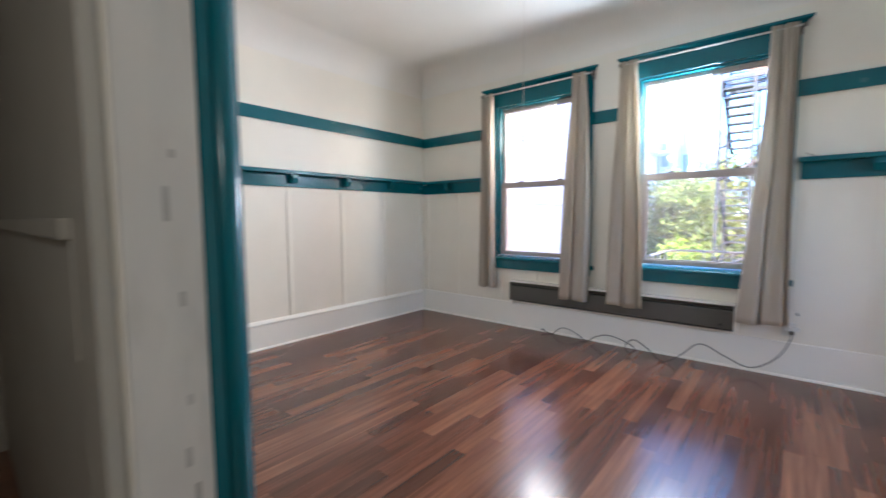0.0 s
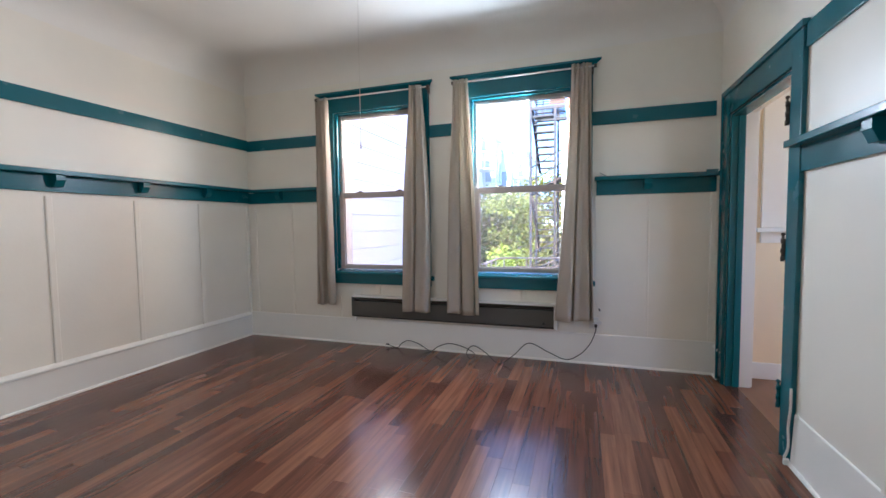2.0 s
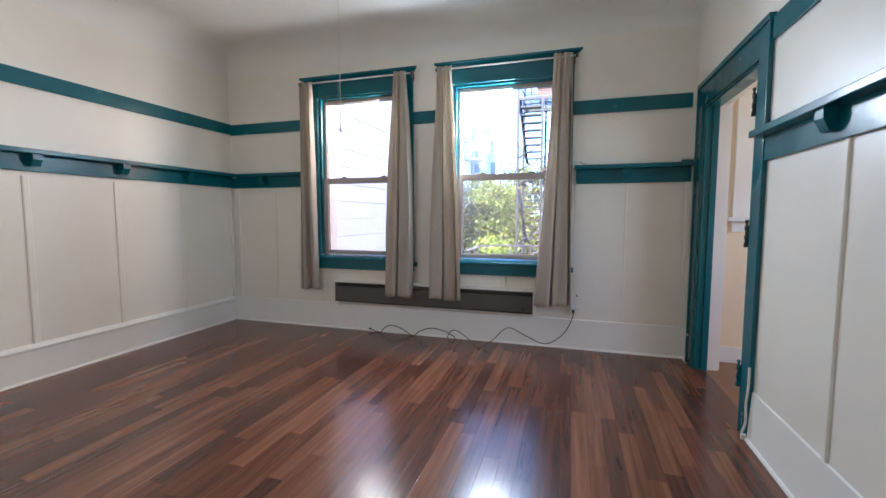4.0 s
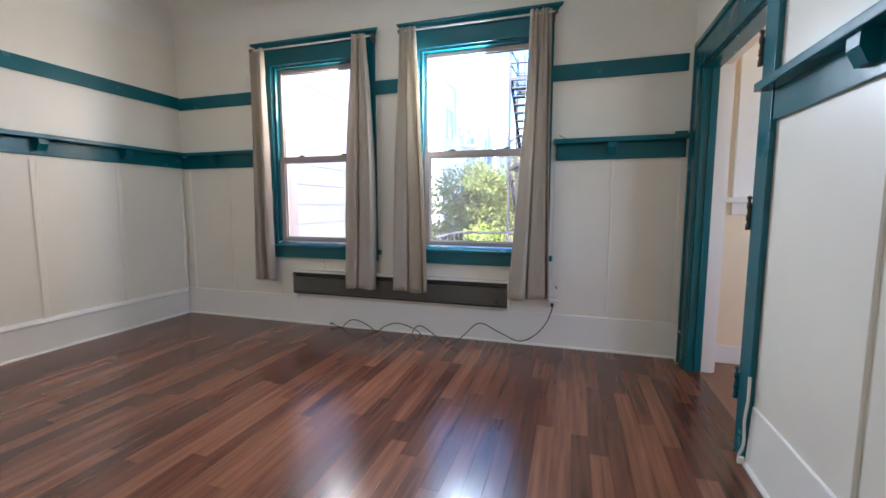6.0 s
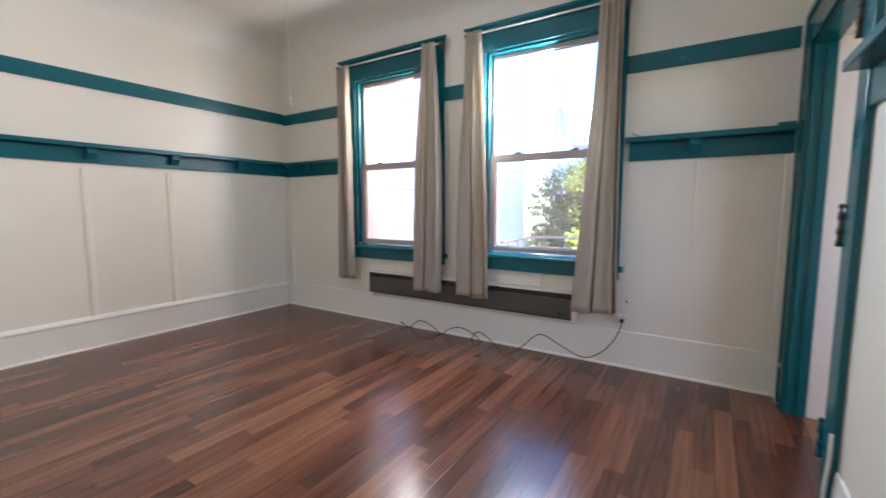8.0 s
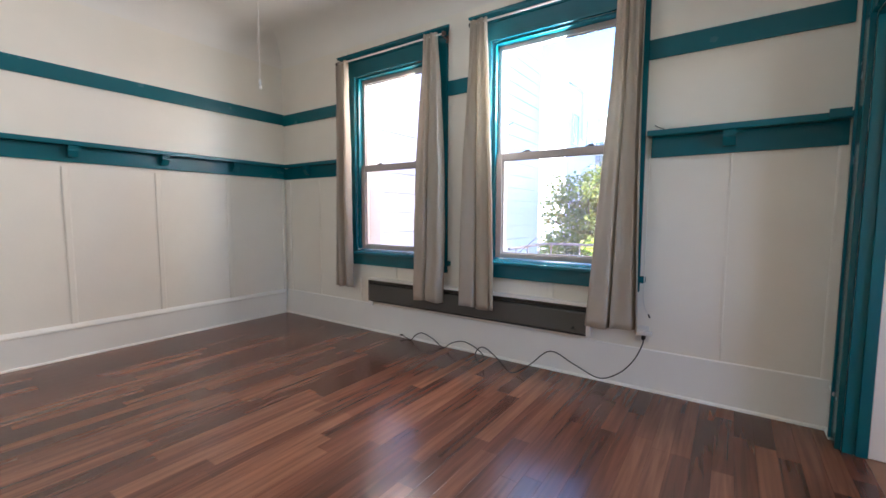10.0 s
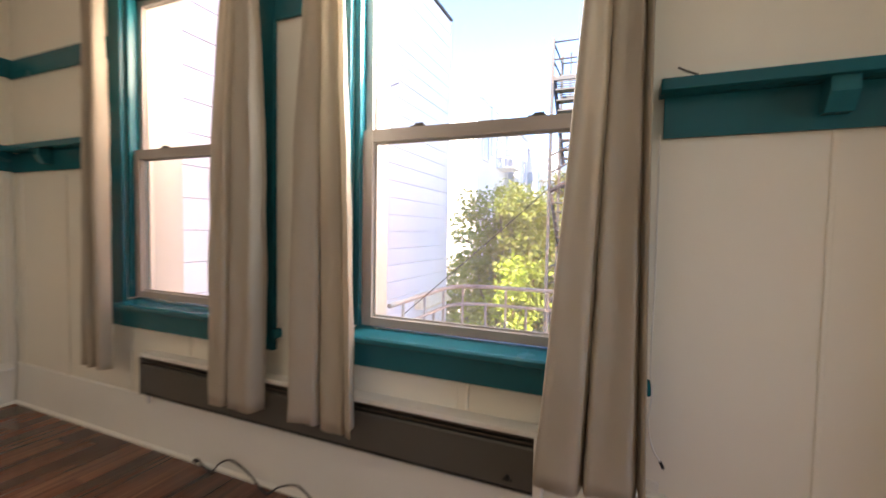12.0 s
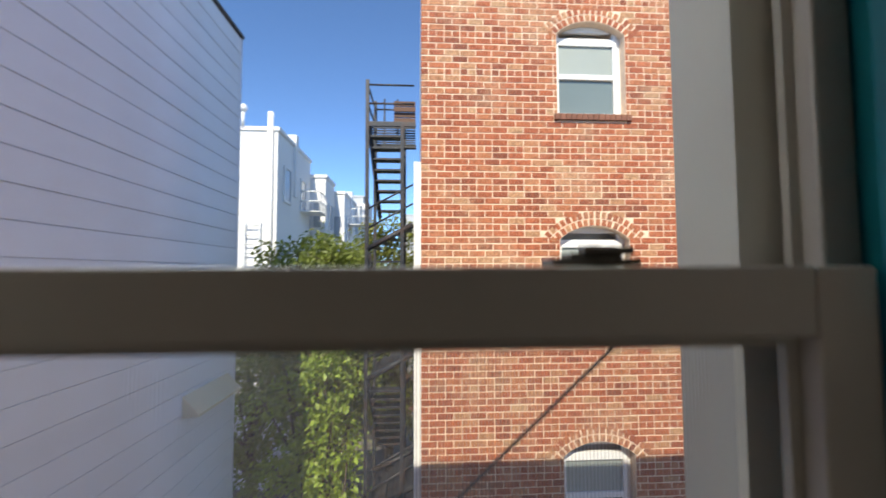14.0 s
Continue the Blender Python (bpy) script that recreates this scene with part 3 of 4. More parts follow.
y0, y1 = DOOR
dp("casing", boxes((X1 - 0.024, y1, 0, X1, y1 + 0.10, 2.19), bevel=0.003), TEAL)
dp("casing", boxes((X1 - 0.024, y0 - 0.12, 0, X1, y0, 2.19), bevel=0.003), TEAL)
dp("casing_edge", boxes((X1 - 0.034, y1 + 0.10, 0, X1, y1 + 0.118, 2.225), bevel=0.004), TEAL)
dp("head_casing", boxes((X1 - 0.022, y0, DOORH, X1, y1, 2.19), bevel=0.003), TEAL)
dp("head_cap", boxes((X1 - 0.034, y0 - 0.13, 2.19, X1, y1 + 0.10, 2.225), bevel=0.004), TEAL)
for y, q in ((y0, 1), (y1, -1)):
    lo, hi = sorted((y, y + q * 0.02))
    dp("jamb", boxes((X1, lo, 0, X1 + 0.09, hi, DOORH), bevel=0.002), TEAL)
    dp("jamb", boxes((X1 + 0.091, lo, 0, X1 + WALL + 0.004, hi, DOORH)), WHITE, "white painted side of the jamb")
    lo, hi = sorted((y + q * 0.02, y + q * 0.032))
    dp("door_stop", boxes((X1 + 0.045, lo, 0, X1 + 0.088, hi, DOORH - 0.02), bevel=0.002), TEAL)
    lo, hi = sorted((y, y - q * 0.11))
    dp("casing", boxes((X1 + WALL, lo, 0, X1 + WALL + 0.02, hi, 2.15), bevel=0.002), WHITE, "white painted casing")
dp("head_jamb", boxes((X1, y0 + 0.02, DOORH - 0.02, X1 + 0.09, y1 - 0.02, DOORH), bevel=0.002), TEAL)
for z in (0.30, 1.09, 1.80):
    bm = bmesh.new()
    tube(bm, (X1 - 0.030, y0 + 0.012, z - 0.055), (X1 - 0.030, y0 + 0.012, z + 0.085), 0.0065)
    for k in (-0.055, -0.012, 0.04):
        tube(bm, (X1 - 0.030, y0 + 0.012, z + k), (X1 - 0.030, y0 + 0.012, z + k + 0.026), 0.010)
    bmesh.ops.create_uvsphere(bm, u_segments=10, v_segments=6, radius=0.010, matrix=Matrix.Translation((X1 - 0.030, y0 + 0.012, z + 0.088)))
    add_box(bm, X1 - 0.030, y0 + 0.004, z - 0.05, X1 + 0.02, y0 + 0.010 + 0.0125, z + 0.062, 0.002)
    dp("hinge", bm, TEAL if z < 0.5 else DARKMETAL, "black ball-tipped hinge" if z > 0.5 else "hinge painted over in teal")
part("corner_block", local(boxes((X1 - 0.05, y0 - 0.135, 0, X1 - 0.0245, y0 - 0.118, 0.03), bevel=0.003), door.location), WHITE, door, "white wooden corner block")
wire = path_tube([(X1 - 0.028, y0 - 0.13, 0.40), (X1 - 0.03, y0 - 0.136, 0.30), (X1 - 0.034, y0 - 0.128, 0.20), (X1 - 0.036, y0 - 0.14, 0.10), (X1 - 0.05, y0 - 0.135, 0.04)], 0.006)
tagged(part("loose_wire", wire, PLASTIC), "white loose wire end beside the door frame", "wire")

# entrance frame in the back wall
ent = thing("door_2", "entrance door frame, teal inside and chipped white", "door frame", kind="structure", at=(3.54, Y0, 0))


def ep(n, bm, m, lab=""):
    return part(n, local(bm, ent.location), m, ent, lab)


for x, q in ((ENTRY[0], 1), (ENTRY[1], -1)):
    lo, hi = sorted((x + q * 0.005, x - q * 0.02))
    ep("jamb", boxes((lo, Y0 - 0.155, 0, hi, Y0 - 0.053, 2.08), bevel=0.002), CHIPPED, "chipped white painted jamb")
    bm = bmesh.new()
    tube(bm, (x - q * 0.012, Y0 - 0.012, 0), (x - q * 0.012, Y0 - 0.012, 2.10), 0.0225, 16)
    ep("bead", bm, TEAL, "rounded teal corner bead")
    lo2, hi2 = sorted((x + q * 0.008, x - q * 0.02))
    ep("jamb_edge", boxes((lo2, Y0 - 0.052, 0, hi2, Y0 - 0.033, 2.08), bevel=0.002), TEAL, "teal painted edge of the jamb")
    lo, hi = sorted((x - q * 0.02, x - q * 0.13))
    ep("casing", boxes((lo, Y0, 0, hi, Y0 + 0.02, 2.2), bevel=0.003), TEAL)
    lo, hi = sorted((x - q * 0.004, x - q * 0.13))
    ep("casing", boxes((lo, Y0 - 0.185, 0, hi, Y0 - 0.16, 2.2), bevel=0.006), HALLPAINT, "dull grey painted casing")
for y, z, h2 in ((-3.845, 1.105, 0.022), (-3.842, 0.955, 0.016), (-3.848, 0.86, 0.03), (-3.838, 0.78, 0.05), (-3.850, 1.32, 0.012), (-3.835, 0.70, 0.035), (-3.86, 1.23, 0.05)):
    ep("paint_chip", boxes((ENTRY[0] + 0.0052, y - 0.004, z, ENTRY[0] + 0.0060, y + 0.004, z + h2)), CHIP, "bare chip in the paint")
ep("head_casing", boxes((ENTRY[0] - 0.02, Y0, 2.08, ENTRY[1] + 0.02, Y0 + 0.02, 2.2), bevel=0.003), TEAL)

# ---- adjoining room and hall, closed around ----
AX = 7.2
piece("floor_next_room", boxes((X1 + 0.081, Y0, -0.1, AX, 0, -0.004)), OLDFLOOR, "worn brown floorboards in the next room", "floor")
# the opening in the AX wall is unseen, added to let light in
piece("wall_next_room", boxes((X1 + WALL, 0, -0.1, 5.15, WALL, 3.12), (5.15, 0, -0.1, 6.01, WALL, 1.18), (5.15, 0, 2.2, 6.01, WALL, 3.12),
                              (6.01, 0, -0.1, AX, WALL, 3.12), (AX, Y0, -0.1, AX + 0.15, WALL, 0.8), (AX, Y0, 2.3, AX + 0.15, WALL, 3.12), (AX, Y0, 0.8, AX + 0.15, -2.3, 2.3), (AX, -1.10, 0.8, AX + 0.15, WALL, 2.3), (X1 + WALL, Y0 - 0.16, -0.1, AX, Y0, 3.12)), WARM,
      "warm cream wall of the next room", "wall")
piece("ceiling_next_room", boxes((X1 + WALL, Y0, 2.9, AX, 0, 3.1)), CEIL, "pale ceiling of the next room", "ceiling")
piece("baseboard", boxes((X1 + WALL + 0.021, -0.02, 0, AX, 0, 0.13), bevel=0.004), WHITE, "low white baseboard of the next room", "baseboard")
w3 = thing("window_3", "narrow cream-framed window in the next room", "window", kind="structure", at=(5.48, 0, 1.18))
for n, b, m in (("casing", (4.99, -0.025, 1.20, 5.15, 0, 2.20), WHITE), ("casing", (6.01, -0.025, 1.20, 6.15, 0, 2.20), WHITE),
                ("head_casing", (4.99, -0.027, 2.20, 6.15, 0, 2.33), WHITE), ("sill", (4.95, -0.075, 1.165, 6.19, 0, 1.199), WHITE),
                ("apron", (4.99, -0.022, 1.08, 6.15, 0, 1.164), WHITE), ("sash", (5.151, 0.05, 1.181, 5.20, 0.09, 2.199), WHITE),
                ("sash", (5.96, 0.05, 1.181, 6.009, 0.09, 2.199), WHITE), ("meeting_rail", (5.201, 0.05, 1.68, 5.959, 0.09, 1.72), WHITE)):
    part(n, local(boxes(b, bevel=0.004), w3.location), m, w3)
g = part("pane", local(boxes((5.201, 0.068, 1.181, 5.959, 0.072, 2.199)), w3.location), GLASS, w3)
g.visible_shadow = False

HY = Y0 - 0.16
piece("floor_hall", boxes((0.6, HY - 1.5, -0.1, 6.0, HY, -0.004)), OLDFLOOR, "dim brown hall floor", "floor")
for k, b in enumerate(((0.6, HY - 1.65, -0.1, 6.0, HY - 1.5, 2.9), (0.45, HY - 1.65, -0.1, 0.6, HY, 2.9), (6.0, HY - 1.65, -0.1, 6.15, HY, 2.9),
                       (0.6, HY - 0.006, 0, ENTRY[0] - 0.135, HY, 2.8), (ENTRY[1] + 0.135, HY - 0.006, 0, 6.0, HY, 2.8))):
    piece("wall_hall_%d" % (k + 1), boxes(b), HALLPAINT, "dull grey painted hall wall", "wall")
piece("ceiling_hall", boxes((0.45, HY - 1.65, 2.8, 6.15, HY, 2.95)), CEIL, "hall ceiling", "ceiling")
piece("trim", boxes((0.6, HY - 0.03, 1.20, ENTRY[0] - 0.20, HY - 0.006, 1.235), (0.6, HY - 0.018, 1.00, ENTRY[0] - 0.20, HY - 0.006, 1.20), bevel=0.004), HALLPAINT, "grey painted chair rail in the hall", "trim")

# out-of-view fixture added to go with the hall's fill light
hl = thing("added_ceiling_lamp", "round white hall lamp base, unseen, added for the fill light", "lamp", at=(4.6, HY - 1.1, 2.8))
bm = bmesh.new()
tube(bm, (0, 0, 0), (0, 0, -0.06), 0.20, 24, 0.17)
part("base", bm, PLASTIC, hl)

# ---- our own house from outside ----
piece("house_exterior", boxes((-6, -9, -6.4, AX + 0.15, WALL, -0.1), (-6, -9, 3.3, AX + 0.15, WALL + 0.04, 4.55), (-6, -9, -0.1, -WALL, WALL, 3.3),
                              (X1 + WALL, HY, 3.12, AX + 0.15, WALL, 3.3), (-WALL, -9, -0.1, AX + 0.15, HY - 1.66, 3.3)), REVEAL,
      "pale outer walls of the house", "wall")


# ---- curtains ----
def curtain(x0t, x1t, x0b, x1b, folds, seed, z0, z1, bulge=0.0, deep=0.036, start=None):
    """Gathered cloth that hangs in soft folds from the rod."""
    rnd = random.Random(seed)
    ph = [rnd.uniform(0, 6.28) for _ in range(8)]
    bm = bmesh.new()
    nu, nv = 84, 46
    grid = []
    for j in range(nv + 1):
        v = j / nv
        row = []
        for i in range(nu + 1):
            u = i / nu
            a = x0t + (x0b - x0t) * v ** 1.6 - bulge * 0.3 * math.sin(v * 3.1)
            b = x1t + (x1b - x1t) * v ** 1.3 + bulge * math.sin(v * 2.6)
            uu = u + (0.05 * math.sin(2.4 * v + ph[0]) + 0.03 * math.sin(5.5 * v + ph[6])) * math.sin(3.14 * u)
            th = 2 * math.pi * folds * (uu + 0.10 * math.sin(2 * math.pi * uu + ph[1]))
            if start is not None:
                th = 2 * math.pi * (folds * (u + 0.02 * math.sin(3 * v)) + start)
            gather = 1 - min(1, v * 3.5)
            amp = 0.014 + deep * min(1, v * 2.2) * (0.75 + 0.35 * math.sin(4.4 * u + ph[2]))
            s = math.sin(th) if start is None else 2 * abs(math.cos(th / 2)) ** 9 - 1
            y = amp * (s - 0.25 * s ** 3) + 0.007 * math.sin(1.9 * th + 3 * v + ph[3]) * (1 - 0.5 * v)
            y += 0.006 * gather * math.sin(3.1 * th + ph[5]) + 0.010 * math.sin(2.2 * v + 5 * u + ph[4]) * v
            y += 0.008 * noise.noise(Vector((u * 5 + seed * 9, v * 9, 0))) + 0.0035 * noise.noise(Vector((u * 9 + v * 6 + seed, v * 26 - u * 4, 3)))
            x = a + (b - a) * (u + (0.030 * math.cos(th) if start is None else -0.055 * math.sin(th)) * min(1, v * 2))
            z = z1 + (z0 - z1) * v + (0.008 * math.sin(th * 0.5 + ph[5]) if j == nv else 0)
            row.append(bm.verts.new((x, -0.112 + y, z)))
        grid.append(row)
    for a, b in zip(grid, grid[1:]):
        for i in range(nu):
            bm.faces.new((a[i], b[i], b[i + 1], a[i + 1])).smooth = True
    ob = tagged(part("curtain", bm, CLOTH), "plain beige cotton curtain drawn aside in soft folds", "curtain", "curtains at the windows")
    so = ob.modifiers.new("thick", "SOLIDIFY")
    so.thickness, so.offset = 0.003, 0
    return ob


curtain(1.035, 1.165, 0.995, 1.20, 2.3, 1, 0.425, 2.575)
curtain(2.085, 2.205, 2.00, 2.235, 1.9, 2, 0.405, 2.585, 0.06, 0.060, 0.16)
curtain(2.525, 2.665, 2.46, 2.765, 2.3, 3, 0.405, 2.585, 0.035, 0.060, 0.10)
curtain(3.578, 3.735, 3.455, 3.785, 2.1, 4, 0.405, 2.590, 0.0, 0.068, 0.12)

for (a, b) in ((1.045, 2.265), (2.535, 3.755)):
    rod = thing("curtain_rod", "slim white metal curtain rod above the window", "curtain rod", "curtain rods", at=((a + b) / 2, -0.112, 2.560))
    bm = bmesh.new()
    tube(bm, (a, -0.112, 2.560), (b, -0.112, 2.560), 0.007, 10)
    part("rod", local(bm, rod.location), PLASTIC, rod)
    for x, q in ((a, -1), (b, 1)):
        bm = bmesh.new()
        tube(bm, (x, -0.112, 2.56), (x + q * 0.022, -0.112, 2.56), 0.016, 12)
        part("finial", local(bm, rod.location), DARKMETAL, rod, "dark metal finial")
        bm = bmesh.new()
        tube(bm, (x - q * 0.012, -0.026, 2.545), (x - q * 0.012, -0.116, 2.551), 0.005, 8)
        add_box(bm, x - q * 0.012 - 0.012, -0.030, 2.52, x - q * 0.012 + 0.012, -0.0262, 2.575)
        part("bracket", local(bm, rod.location), DARKMETAL, rod)

# ---- baseboard heater under the windows ----
h = thing("wall_heater", "long low taupe metal wall heater in a white frame", "heater", at=(2.41, 0, 0.30))


def hp(n, bm, m, lab=""):
    return part(n, local(bm, h.location), m, h, lab)


ha, hb, hz0, hz1 = 1.375, 3.445, 0.305, 0.515
hp("back_plate", boxes((ha, -0.008, hz0, hb, 0, hz1)), BLACK)
hp("front_panel", extrude_profile([(-0.050, hz0 + 0.004), (-0.062, hz0 + 0.012), (-0.062, hz1 - 0.055), (-0.056, hz1 - 0.048), (-0.050, hz1 - 0.055)], "x", ha + 0.012, hb - 0.012), HEATER)
hp("bottom_lip", boxes((ha + 0.012, -0.055, hz0 - 0.004, hb - 0.012, -0.009, hz0 + 0.003), bevel=0.001), BLACK)
hp("louvre", boxes((ha + 0.012, -0.058, hz1 - 0.038, hb - 0.012, -0.012, hz1 - 0.032)), DARKMETAL)
hp("louvre", boxes((ha + 0.012, -0.050, hz1 - 0.024, hb - 0.012, -0.012, hz1 - 0.019)), DARKMETAL)
hp("top_cover", boxes((ha, -0.068, hz1 - 0.008, hb, -0.0, hz1 + 0.012), bevel=0.002), WHITE, "white painted top rail")
hp("end_cap", boxes((hb - 0.012, -0.070, hz0 - 0.015, hb + 0.016, -0.0, hz1 - 0.009), bevel=0.003), WHITE, "white painted end piece")
hp("end_cap", boxes((ha - 0.006, -0.066, hz0 + 0.0, ha + 0.012, -0.0, hz1 - 0.009), bevel=0.003), HEATER)
hp("foot", boxes((ha - 0.004, -0.05, hz0 - 0.055, ha + 0.03, -0.031, hz0 - 0.004), bevel=0.002), WHITE, "white painted foot")
bm = bmesh.new()
tube(bm, (hb - 0.10, -0.061, hz0 + 0.045), (hb - 0.10, -0.074, hz0 + 0.045), 0.009, 12)
add_box(bm, hb - 0.118, -0.066, hz0 + 0.034, hb - 0.082, -0.0615, hz0 + 0.038)
hp("knob", bm, BLACK, "small black control knob")

# socket, plug and cable
so = thing("wall_socket", "white wall socket with a plug in it", "socket", at=(3.775, 0, 0.37))
part("cover_plate", local(boxes((3.735, -0.012, 0.32, 3.815, 0.0, 0.42), bevel=0.003), so.location), PLASTIC, so)
part("adapter", local(boxes((3.745, -0.045, 0.365, 3.835, -0.0121, 0.392), bevel=0.004), so.location), PLASTIC, so, "white plug adapter")
part("plug", local(boxes((3.778, -0.050, 0.338, 3.800, -0.0125, 0.364), bevel=0.004), so.location), BLACK, so, "black plug")
tagged(part("power_cable", path_tube(
    [(1.763, -0.035, 0.028), (1.82, -0.045, 0.012), (1.887, -0.05, 0.006), (1.935, -0.048, 0.055), (2.01, -0.045, 0.085), (2.13, -0.055, 0.058), (2.25, -0.07, 0.006),
     (2.34, -0.08, 0.062), (2.455, -0.095, 0.103), (2.60, -0.16, 0.105), (2.72, -0.23, 0.085), (2.745, -0.25, 0.055), (2.707, -0.255, 0.025), (2.672, -0.255, 0.070), (2.70, -0.26, 0.130),
     (2.76, -0.265, 0.150), (2.86, -0.26, 0.090), (2.97, -0.255, 0.006), (3.09, -0.215, 0.075), (3.22, -0.16, 0.185), (3.38, -0.13, 0.115), (3.54, -0.115, 0.052), (3.66, -0.10, 0.105),
     (3.742, -0.08, 0.20), (3.785, -0.05, 0.30), (3.789, -0.035, 0.338)], 0.0042)
    , BLACK), "thin black power cable looping along the floor", "cable")
bm = bmesh.new()
add_box(bm, 1.755, -0.054, 0.022, 1.785, -0.038, 0.036, 0.003)
tagged(part("cable_plug", bm, BLACK), "small black plug end of the loose cable", "plug")
tagged(part("blind_cord", path_tube([(3.775, -0.03, 1.50), (3.778, -0.034, 1.1), (3.776, -0.03, 0.80), (3.782, -0.05, 0.72), (3.776, -0.03, 0.62), (3.79, -0.035, 0.54), (3.815, -0.04, 0.50)], 0.0028), CORD),
       "thin pale cord hanging beside the curtain", "cord")
bm = bmesh.new()
tube(bm, (3.812, -0.04, 0.505), (3.822, -0.041, 0.485), 0.005, 8)
tagged(part("cord_tassel", bm, BLACK), "small dark end knob of the cord", "cord end")
# twig on the plate rail
tagged(part("bent_nail", path_tube([(3.86, -0.09, SHELF + 0.002), (3.83, -0.095, SHELF + 0.014), (3.81, -0.09, SHELF + 0.028)], 0.003, 6), DARKMETAL), "small bent nail on the plate rail", "nail")
# light pull
pc = thing("light_pull", "thin white light pull cord hanging from the ceiling", "pull cord", at=(2.54, -1.87, CEILING))
bm = bmesh.new()
tube(bm, (0, 0, -1.30), (0, 0, 0), 0.0016, 6)
part("cord", bm, CORD, pc)
bm = bmesh.new()
tube(bm, (0, 0, -1.335), (0, 0, -1.295), 0.006, 8, 0.003)
part("knob", bm, CORD, pc)

# ---- outside ----
GZ = -6.4
piece("ground", boxes((-400, -400, GZ - 1, 400, 400, GZ)), EARTH, "bare yard ground far below", "ground")

# blue house on the left, clad with wide lap boards
BX, BY1, BTOP = 0.22, 7.0, 5.65
blue = thing("siding_house", "neighbouring house clad in wide pale blue boards", "house", at=(BX - 4, 3.6, GZ))
part("wall", local(boxes((-6, 0.45, GZ, BX - 0.03, BY1 - 0.02, BTOP)), blue.location), SIDING, blue)
part("coping", local(boxes((-6, 0.42, BTOP, BX + 0.05, BY1 + 0.03, BTOP + 0.05), bevel=0.01), blue.location), ROOFING, blue)
part("corner_board", local(boxes((BX - 0.10, BY1 - 0.02, GZ, BX + 0.018, BY1 + 0.012, BTOP)), blue.location), SIDING, blue)
PITCH = 0.28
zz = GZ
prof = [(BX - 0.02, 0), (BX + 0.008, 0), (BX + 0.011, 0.003), (BX + 0.007, PITCH - 0.008), (BX + 0.003, PITCH - 0.005), (BX - 0.02, PITCH - 0.005)]
lap = mesh_of("siding_board", local(extrude_profile(prof, "y", 0.45, BY1 - 0.021), (BX, 0, 0)), SIDING)
while zz + PITCH < BTOP:
    o = new("siding_board", lap)
    o.parent = blue
    o.location = Vector((BX + random.uniform(-0.002, 0.002), 0, zz)) - blue.location
    zz += PITCH
hood = thing("vent_hood", "cream metal vent hood on the blue siding", "vent hood", at=(BX, 6.2, -0.15))
bm = extrude_profile([(0.015, 0.14), (0.22, -0.09), (0.22, -0.13), (0.015, -0.13)], "y", -0.75, 0.55)
part("hood", bm, HOODPAINT, hood)

tagged(part("trim_nail", path_tube([(2.628, 0.326, 1.885), (2.65, 0.338, 1.895), (2.672, 0.345, 1.905)], 0.003, 6), IRON), "rusty nail in the outer window trim", "nail")

# iron balcony outside the window
bal = thing("fire_balcony", "weathered pale grey iron balcony railing outside the window", "balcony", at=(3.25, 0.6, -0.06))


def bp_(n, bm, m=PALEIRON):
    return part(n, local(bm, bal.location), m, bal)


def rail_line(z, inset=0.0):
    xl, xr, yo = 2.735 + inset, 3.86 - inset, 1.02 - inset
    pts = [(xl, 0.17, z), (xl, 0.45, z), (xl, yo - 0.22, z)]
    for i in range(1, 8):
        a = math.pi / 2 * i / 8
        pts.append((xl + 0.20 * (1 - math.cos(a)), yo - 0.20 + 0.20 * math.sin(a), z))
    pts += [(xl + 0.24, yo, z), (xl + 0.6, yo, z), (xr, yo, z)]
    return pts


bp_("top_rail", path_tube(rail_line(0.855), 0.012, 8, 3))
bp_("middle_rail", path_tube(rail_line(0.745), 0.010, 8, 3))
bp_("bottom_rail", path_tube(rail_line(0.0), 0.010, 8, 3))
bm = bmesh.new()
tube(bm, (3.86, 0.17, 0.855), (3.86, 1.02, 0.855), 0.012)
bp_("top_rail", bm)
for i, x in enumerate((2.80, 2.93, 3.055, 3.18, 3.305, 3.43, 3.535, 3.66, 3.77)):
    bm = bmesh.new()
    y = 1.02 if x > 2.92 else 0.96
    tube(bm, (x, y, -0.04), (x, y, 0.855 if i % 2 == 0 else 0.745), 0.0075)
    bp_("baluster", bm)
for i, y in enumerate((0.30, 0.42, 0.54, 0.66, 0.80)):
    bm = bmesh.new()
    tube(bm, (2.737, y, -0.04), (2.737, y, 0.855 if i % 2 == 0 else 0.745), 0.0075)
    bp_("baluster", bm)
for i in range(8):
    bp_("floor_slat", boxes((2.73, 0.17 + i * 0.108, -0.06, 3.87, 0.22 + i * 0.108, -0.04)))
bm = bmesh.new()
tube(bm, (3.80, 0.98, 0.86), (3.90, 1.10, 0.45), 0.016)
bp_("brace", bm)

# brick building across the yard
RX, RY, RTOP = 3.32, 5.9, 9.6
SX0, SX1 = 5.42, 6.50
FLOORS = (-5.60, -2.40, 0.80, 4.00, 7.2)         # window sills
RISE, SPRING = 0.20, 1.28
R_ARC = (SX1 - SX0) ** 2 / 8 / RISE + RISE / 2
MX = (SX0 + SX1) / 2
bb = thing("brick_building", "weathered red brick building with arched sash windows", "building", at=(7.5, 8, GZ))


def bbp(n, bm, m, parent=bb, lab=""):
    return part(n, local(bm, bb.location), m, parent, lab)


